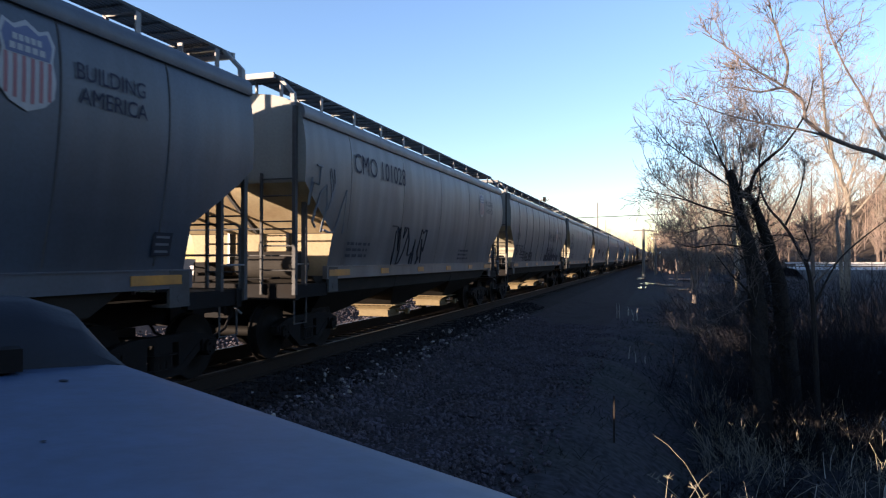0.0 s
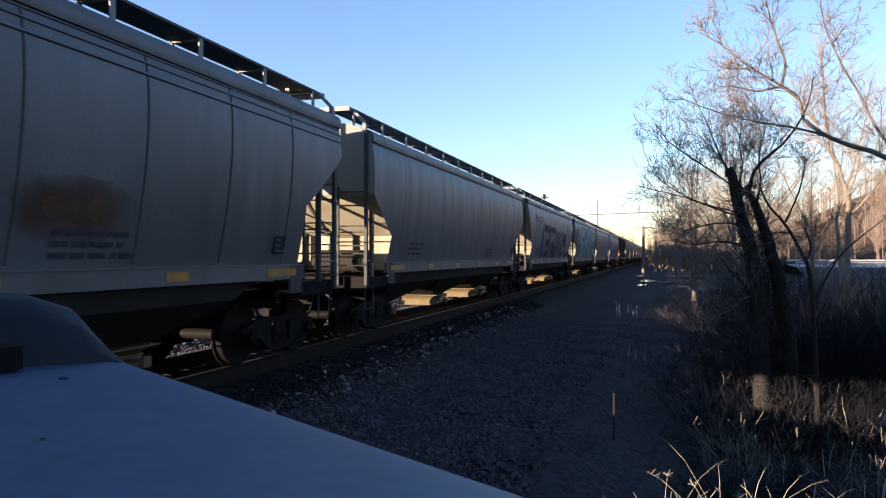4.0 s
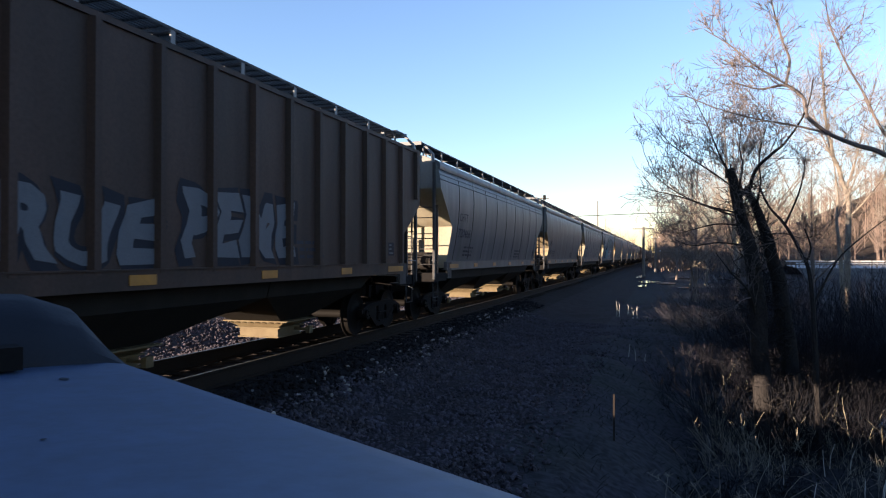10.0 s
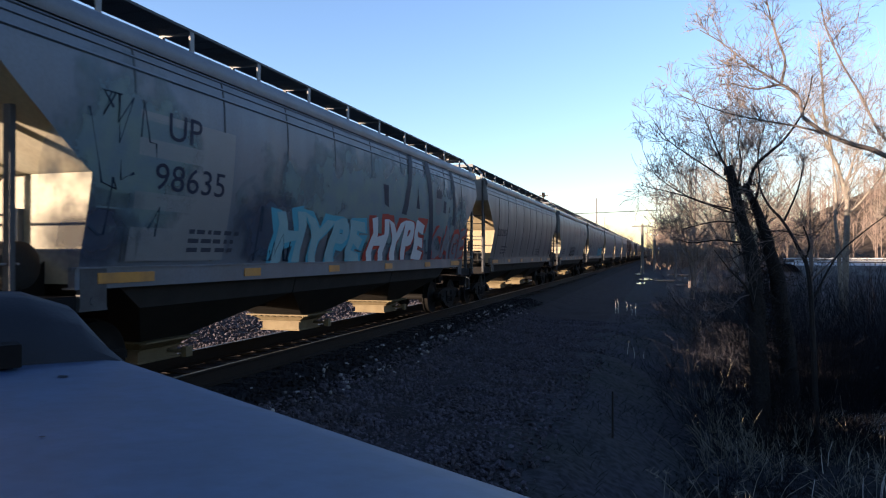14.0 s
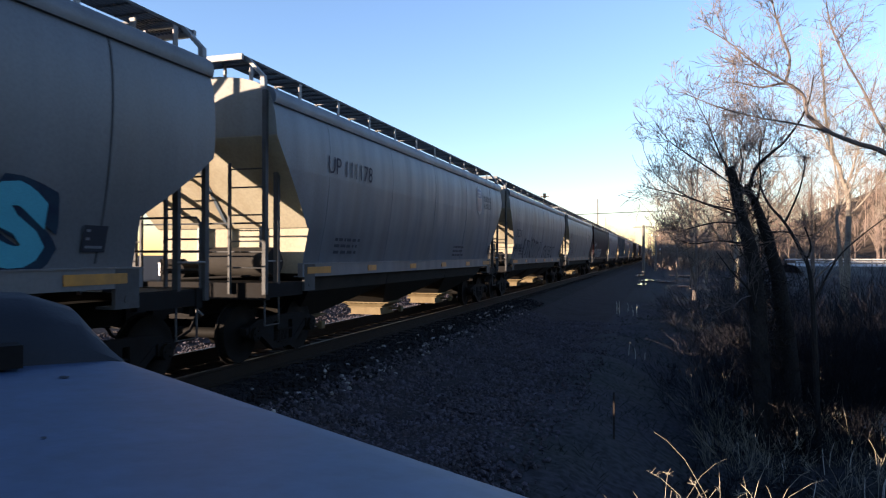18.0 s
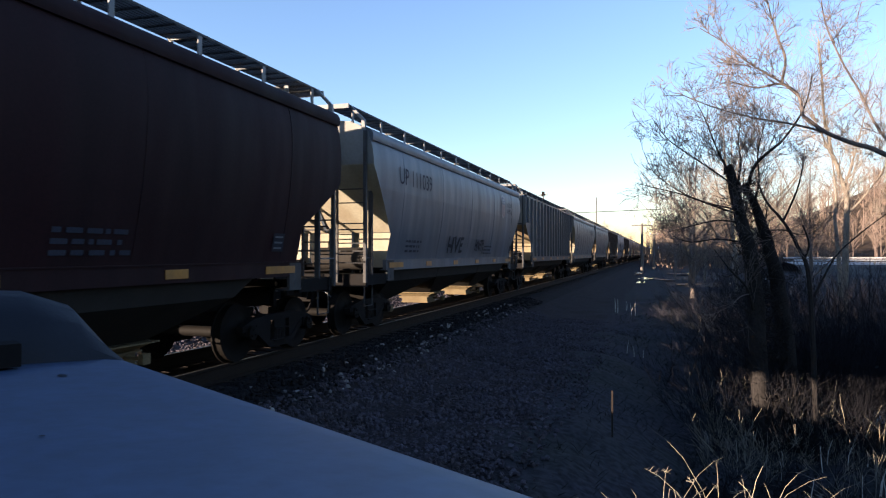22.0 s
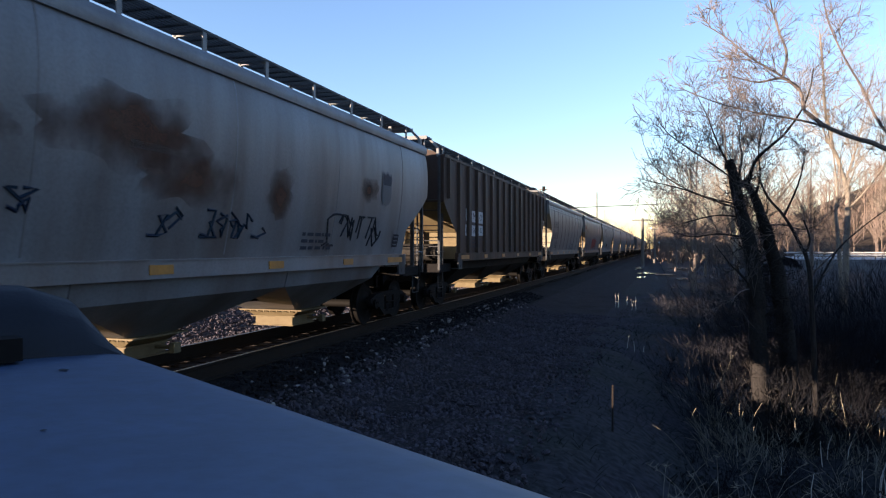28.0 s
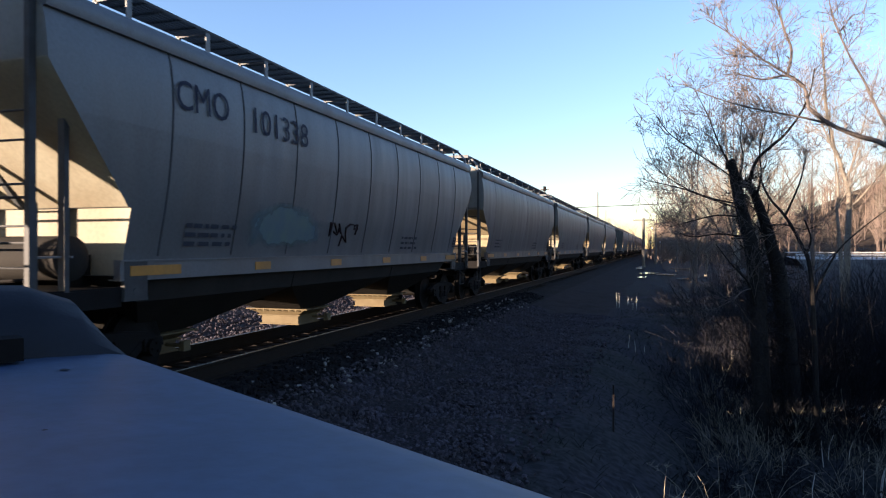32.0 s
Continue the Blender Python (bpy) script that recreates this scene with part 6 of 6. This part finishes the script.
rng = random.Random(41)
for i in range(38):
    y = rng.uniform(5.0, 7.3)
    x = rng.uniform(-0.8, 0.8) + rng.random() * 0.42 * y
    grass_tuft(x, y, (rng.uniform(-0.55, -0.08) - bed(x, y)) / 0.80, 8, 500 + i, STRAW, "tuft of arching straw-coloured dry grass")
for i in range(22):
    y = rng.uniform(10.6, 18)
    x = rng.uniform(1.0, 2.0) + rng.random() * 0.30 * y
    shrub("dry_weed", x, y, rng.uniform(0.4, 0.85), rng.uniform(0.5, 1.0), 5, 600 + i, STRAW, "pale brittle branching dead weed", 2, 3)
for i in range(18):
    y = rng.uniform(11.5, 15.5)
    shrub("dry_weed", rng.uniform(0.4, 1.2) + rng.random() * 0.12 * y, y, rng.uniform(0.5, 0.9), rng.uniform(0.4, 0.8), 5, 900 + i, STRAW, "pale brittle branching dead weed", 2, 3)
for i in range(60):
    y = rng.uniform(6.8, 11.5)
    x = rng.uniform(0.1, 1.0) + rng.random() * 0.5 * y
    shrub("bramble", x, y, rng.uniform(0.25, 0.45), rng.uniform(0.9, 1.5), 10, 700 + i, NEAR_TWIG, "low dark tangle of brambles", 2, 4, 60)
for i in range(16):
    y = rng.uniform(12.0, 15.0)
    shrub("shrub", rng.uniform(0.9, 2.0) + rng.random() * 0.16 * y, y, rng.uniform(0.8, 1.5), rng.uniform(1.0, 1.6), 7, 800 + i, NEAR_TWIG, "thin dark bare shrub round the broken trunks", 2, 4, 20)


def reeds(count, box, h, seed):
    rng = random.Random(seed)
    m = Mesh()
    for _ in range(count):
        x, y = rng.uniform(box[0], box[1]), rng.uniform(box[2], box[3])
        k = h * rng.uniform(0.6, 1.15)
        d = Vector((rng.uniform(-0.1, 0.1), rng.uniform(-0.1, 0.1), 1))
        p = Vector((x, y, bed(x, y) - 0.05))
        m.tube([p, p + d * k * 0.6, p + d * k + Vector((rng.uniform(-0.05, 0.05), 0, 0))], [0.009, 0.008, 0.004], 4)
    tagged(new("pale_reeds", m.done("pale_reeds", REED)), "short bleached reed stems on the dark verge", "reeds", kind="stuff")


reeds(13, (-1.95, -0.85, 29.0, 32.5), 0.5, 1)
reeds(3, (-1.2, -0.4, 18.6, 19.8), 0.42, 2)
reeds(14, (1.2, 3.6, 10.2, 13.0), 0.5, 3)


# ---- marker stake ----
stake = new("marker_stake", Mesh().box((0, 0, 0.36), (0.03, 0.03, 0.75), taper=0.8).done("marker_stake", TIE))
stake.location = (-0.69, 10.69, -1.1)
tagged(stake, "thin weathered wooden stake in the verge", "stake")


# ---- parked vehicle under the camera ----
def make_vehicle():
    a, b = Vector((-0.867, 0.498, 0)), Vector((-0.498, -0.867, 0))
    o = Vector((-0.114, 0.743, 1.44))
    car = new("parked_pickup")
    car.location = (o.x, o.y, 0.12)
    off = Vector((o.x, o.y, 0.12))
    hood = Mesh()
    us = [-1.5 + 0.09 * i for i in range(32)] + [1.42]
    vs = [-0.05, -0.045, -0.03, 0.0, 0.04, 0.1, 0.2, 0.35, 0.5, 0.7, 0.9, 1.1, 1.3, 1.5, 1.6]
    for u in us:
        for v in vs:
            drop = 0.0 if v > 0.03 else -6.0 * (0.03 - v) ** 2
            p = o + a * u + b * (v - 0.0) + Vector((0, 0, drop + 0.02 * math.sin(min(v, 1.5) * 2.1) - 0.012))
            hood.v.append(tuple(p - off))
    w = len(vs)
    for j in range(len(us) - 1):
        for i in range(w - 1):
            k = j * w + i
            hood.f.append((k, k + 1, k + w + 1, k + w))
    part("hood", hood, CAR_WHITE, car, "blue hood with dirt specks, in shade", True)
    side = Mesh()
    rows = [(-0.05, -0.05), (-0.07, -0.3), (-0.08, -0.7), (-0.04, -0.95)]
    for u in us:
        for v, z in rows:
            side.v.append(tuple(o + a * u + b * v + Vector((0, 0, z)) - off))
    for j in range(len(us) - 1):
        for i in range(3):
            k = j * 4 + i
            side.f.append((k, k + 4, k + 5, k + 1))
    part("fender", side, CAR_WHITE, car, smooth=True)
    # raised rounded cowl at the far end of the hood
    cowl = Mesh()
    secs = []
    for i in range(15):
        t = i / 14
        v = -0.02 + 1.5 * t
        h = 0.19 * min(1.0, math.sin(min(t * 8.5, 1.571))) ** 0.5 + 0.004
        c = o + a * 1.50 + b * v
        secs.append([tuple(c + a * (0.16 * math.cos(q)) + Vector((0, 0, -0.03 + h * math.sin(q))) - off) for q in [0, 0.4, 0.8, 1.2, 1.57, 1.95, 2.35, 2.75, 3.14]])
    cowl.loft(secs, False, True)
    part("cowl", cowl, CAR_DARK, car, "rounded grey cowl at the end of the hood", True)
    c = o + a * 1.29 + b * 0.30
    part("rubber_block", Mesh().box(tuple(c + Vector((0, 0, 0.03)) - off), (0.07, 0.12, 0.05), Matrix.Rotation(math.atan2(a.y, a.x), 3, "Z")), RUBBER, car, "black rubber block")
    rng = random.Random(6)
    for _ in range(11):
        u, v, q = rng.uniform(-0.4, 1.15), rng.uniform(0.06, 0.6), rng.uniform(0.004, 0.010)
        c = o + a * u + b * v + Vector((0, 0, 0.02 * math.sin(v * 2.1) - 0.010))
        ring = [tuple(c + a * (q * 1.7 * math.cos(k * 0.785)) * rng.uniform(0.6, 1.2) + b * (q * math.sin(k * 0.785)) * rng.uniform(0.6, 1.2) - off) for k in range(8)]
        part("dirt_speck", Mesh().add(ring, [tuple(range(8))]), CAR_DARK, car)
    for u, v in ((-1.0, 0.0), (1.0, 0.0), (-1.0, 1.5), (1.0, 1.5)):
        c = o + a * u + b * v
        part("wheel", Mesh().rod(tuple(Vector((c.x, c.y, 0.48)) - off - b * 0.1), tuple(Vector((c.x, c.y, 0.48)) - off + b * 0.14), 0.37, n=24), RUBBER, car)
    tagged(car, "blue parked pickup seen over its hood, in shade", "car")


make_vehicle()


# ---- ties and ballast ----
def make_ties():
    rng = random.Random(4)
    tie = Mesh().box((0, 0, 0), (2.6, 0.23, 0.2)).done("tie", TIE)
    near = new("ties")
    for i in range(150):
        ob = new("tie", tie)
        ob.parent = near
        ob.location = (TRACK + rng.uniform(-0.04, 0.04), -8 + 0.52 * i, -0.353 + rng.uniform(-0.004, 0.004))
        ob.rotation_euler = (0, 0, rng.uniform(-0.015, 0.015))
    tagged(near, "dark creosoted wooden ties under the rails", "railway tie", kind="structure")


make_ties()


def make_ballast():
    """Crushed stones strewn over the shoulder; sharp small polyhedra."""
    nrng = np.random.default_rng(9)
    shapes = []
    for s in range(10):
        bm = bmesh.new()
        bmesh.ops.create_icosphere(bm, subdivisions=1, radius=1.0)
        pts = np.array([v.co[:] for v in bm.verts])
        faces = np.array([[v.index for v in f.verts] for f in bm.faces])
        bm.free()
        pts = pts * nrng.uniform(0.6, 1.25, (len(pts), 1)) * nrng.uniform(0.6, 1.2, (1, 3))
        shapes.append((pts, faces))

    def strew(name, count, x0, x1, y0, y1, size, label, mat):
        V, F, k = [], [], 0
        for _ in range(count):
            pts, faces = shapes[nrng.integers(10)]
            y = y0 + (y1 - y0) * nrng.random() ** 1.7
            x = nrng.uniform(x0, x1)
            r = size * nrng.uniform(0.55, 1.25)
            if x > -2.4 and nrng.random() < (x + 2.4) / 1.2:
                continue
            if abs(abs(x - TRACK) - 0.755) < 0.13:
                continue
            q = nrng.uniform(0, 6.28, 3)
            m = np.array(Euler(q).to_matrix())
            sink = 0.06 if abs(x - TRACK) < 0.75 else 0.0
            V.append(pts @ m.T * r + (x, y, bed(x) + r * 0.15 - sink))
            F.append(faces + k)
            k += len(pts)
        me = bpy.data.meshes.new(name)
        me.from_pydata(np.concatenate(V).tolist(), [], np.concatenate(F).tolist())
        me.materials.append(mat)
        tagged(new(name, me), label, "gravel", kind="stuff")

    strew("ballast_stones", 27000, TRACK + 2.0, -1.3, 3.0, 26, 0.036, "crushed grey-brown ballast stones on the shoulder", STONE)
    strew("crest_stones", 240, TRACK + 1.45, TRACK + 2.5, 4.0, 26, 0.05, "scattered pale stones on the crest of the ballast", CREST)
    strew("oily_ballast_stones", 11000, TRACK - 0.6, TRACK + 2.3, 3.0, 30, 0.042, "dark oil-soaked ballast stones round the rails", BALLAST_SHADE)
    strew("far_ballast_stones", 9000, TRACK - 5.0, TRACK - 0.9, 4.0, 34, 0.045, "sunlit ballast stones beyond the rails", STONE)


make_ballast()


# ---- movement ----
SWAY = [(0.0, -0.35), (0.5, -0.42), (1.0, -0.6), (1.5, -0.53), (2.0, -0.03), (2.5, 0.25), (3.0, -0.18), (3.5, -0.7), (5.5, -0.6), (6.0, -0.7), (6.5, -0.36), (7.0, -0.45), (7.5, -0.52), (8.0, -0.1), (8.5, 0.0), (9.0, -0.17), (9.5, -0.52), (10.0, -0.18), (10.5, -0.35), (11.0, -0.35), (11.5, 0.07), (12.0, 0.07), (12.5, -0.18), (13.0, 0.0), (13.5, 0.15), (14.0, -0.59), (14.5, -0.94), (16.5, -0.27), (17.0, -0.52), (17.5, -0.42), (18.0, -0.18), (18.5, -0.42), (19.0, -0.7), (19.5, -0.1), (20.0, -0.35), (20.5, -0.53), (21.0, -0.35), (21.5, -0.52), (22.0, -0.52), (22.5, -0.52), (23.0, -0.35), (23.5, -0.53), (24.0, -0.6), (24.5, -0.77), (25.0, -0.7), (25.5, -0.7), (27.5, -0.7), (28.0, -0.53), (28.5, -0.77), (29.0, -0.53), (29.5, -0.53), (30.0, -0.35), (30.5, -0.35), (31.0, -0.53), (31.5, -0.45), (32.0, -0.1)]


def motions():
    for car, y, half in CARS:
        walk(car, [(t, pose(TRACK, y - SPEED * t, 0)) for t in (0, 4, 8, 12, 16, 20, 24, 28, 32)])
    # wheels roll with the train: one turning action for each axle place, shared by all trucks
    roll = {}
    for ob in [o for o in scene.objects if o.name.split(".")[0] == "wheelset"]:
        y = round(ob.location.y, 2)
        if y not in roll:
            walk(ob, [(i / FPS, pose(0, y, 0.457, math.degrees(SPEED * i / FPS / 0.457) % 360)) for i in range(32 * FPS + 1)])
            roll[y] = ob.animation_data
        else:
            ob.rotation_mode = "QUATERNION"
            keys = ob.animation_data_create()
            keys.action, keys.action_slot = roll[y].action, roll[y].action_slot
    # the long limb stirs in the wind
    walk(ARCH, [(t, pose(5.9, 12.35, -2.0, 0, a, 0)) for t, a in SWAY])


motions()
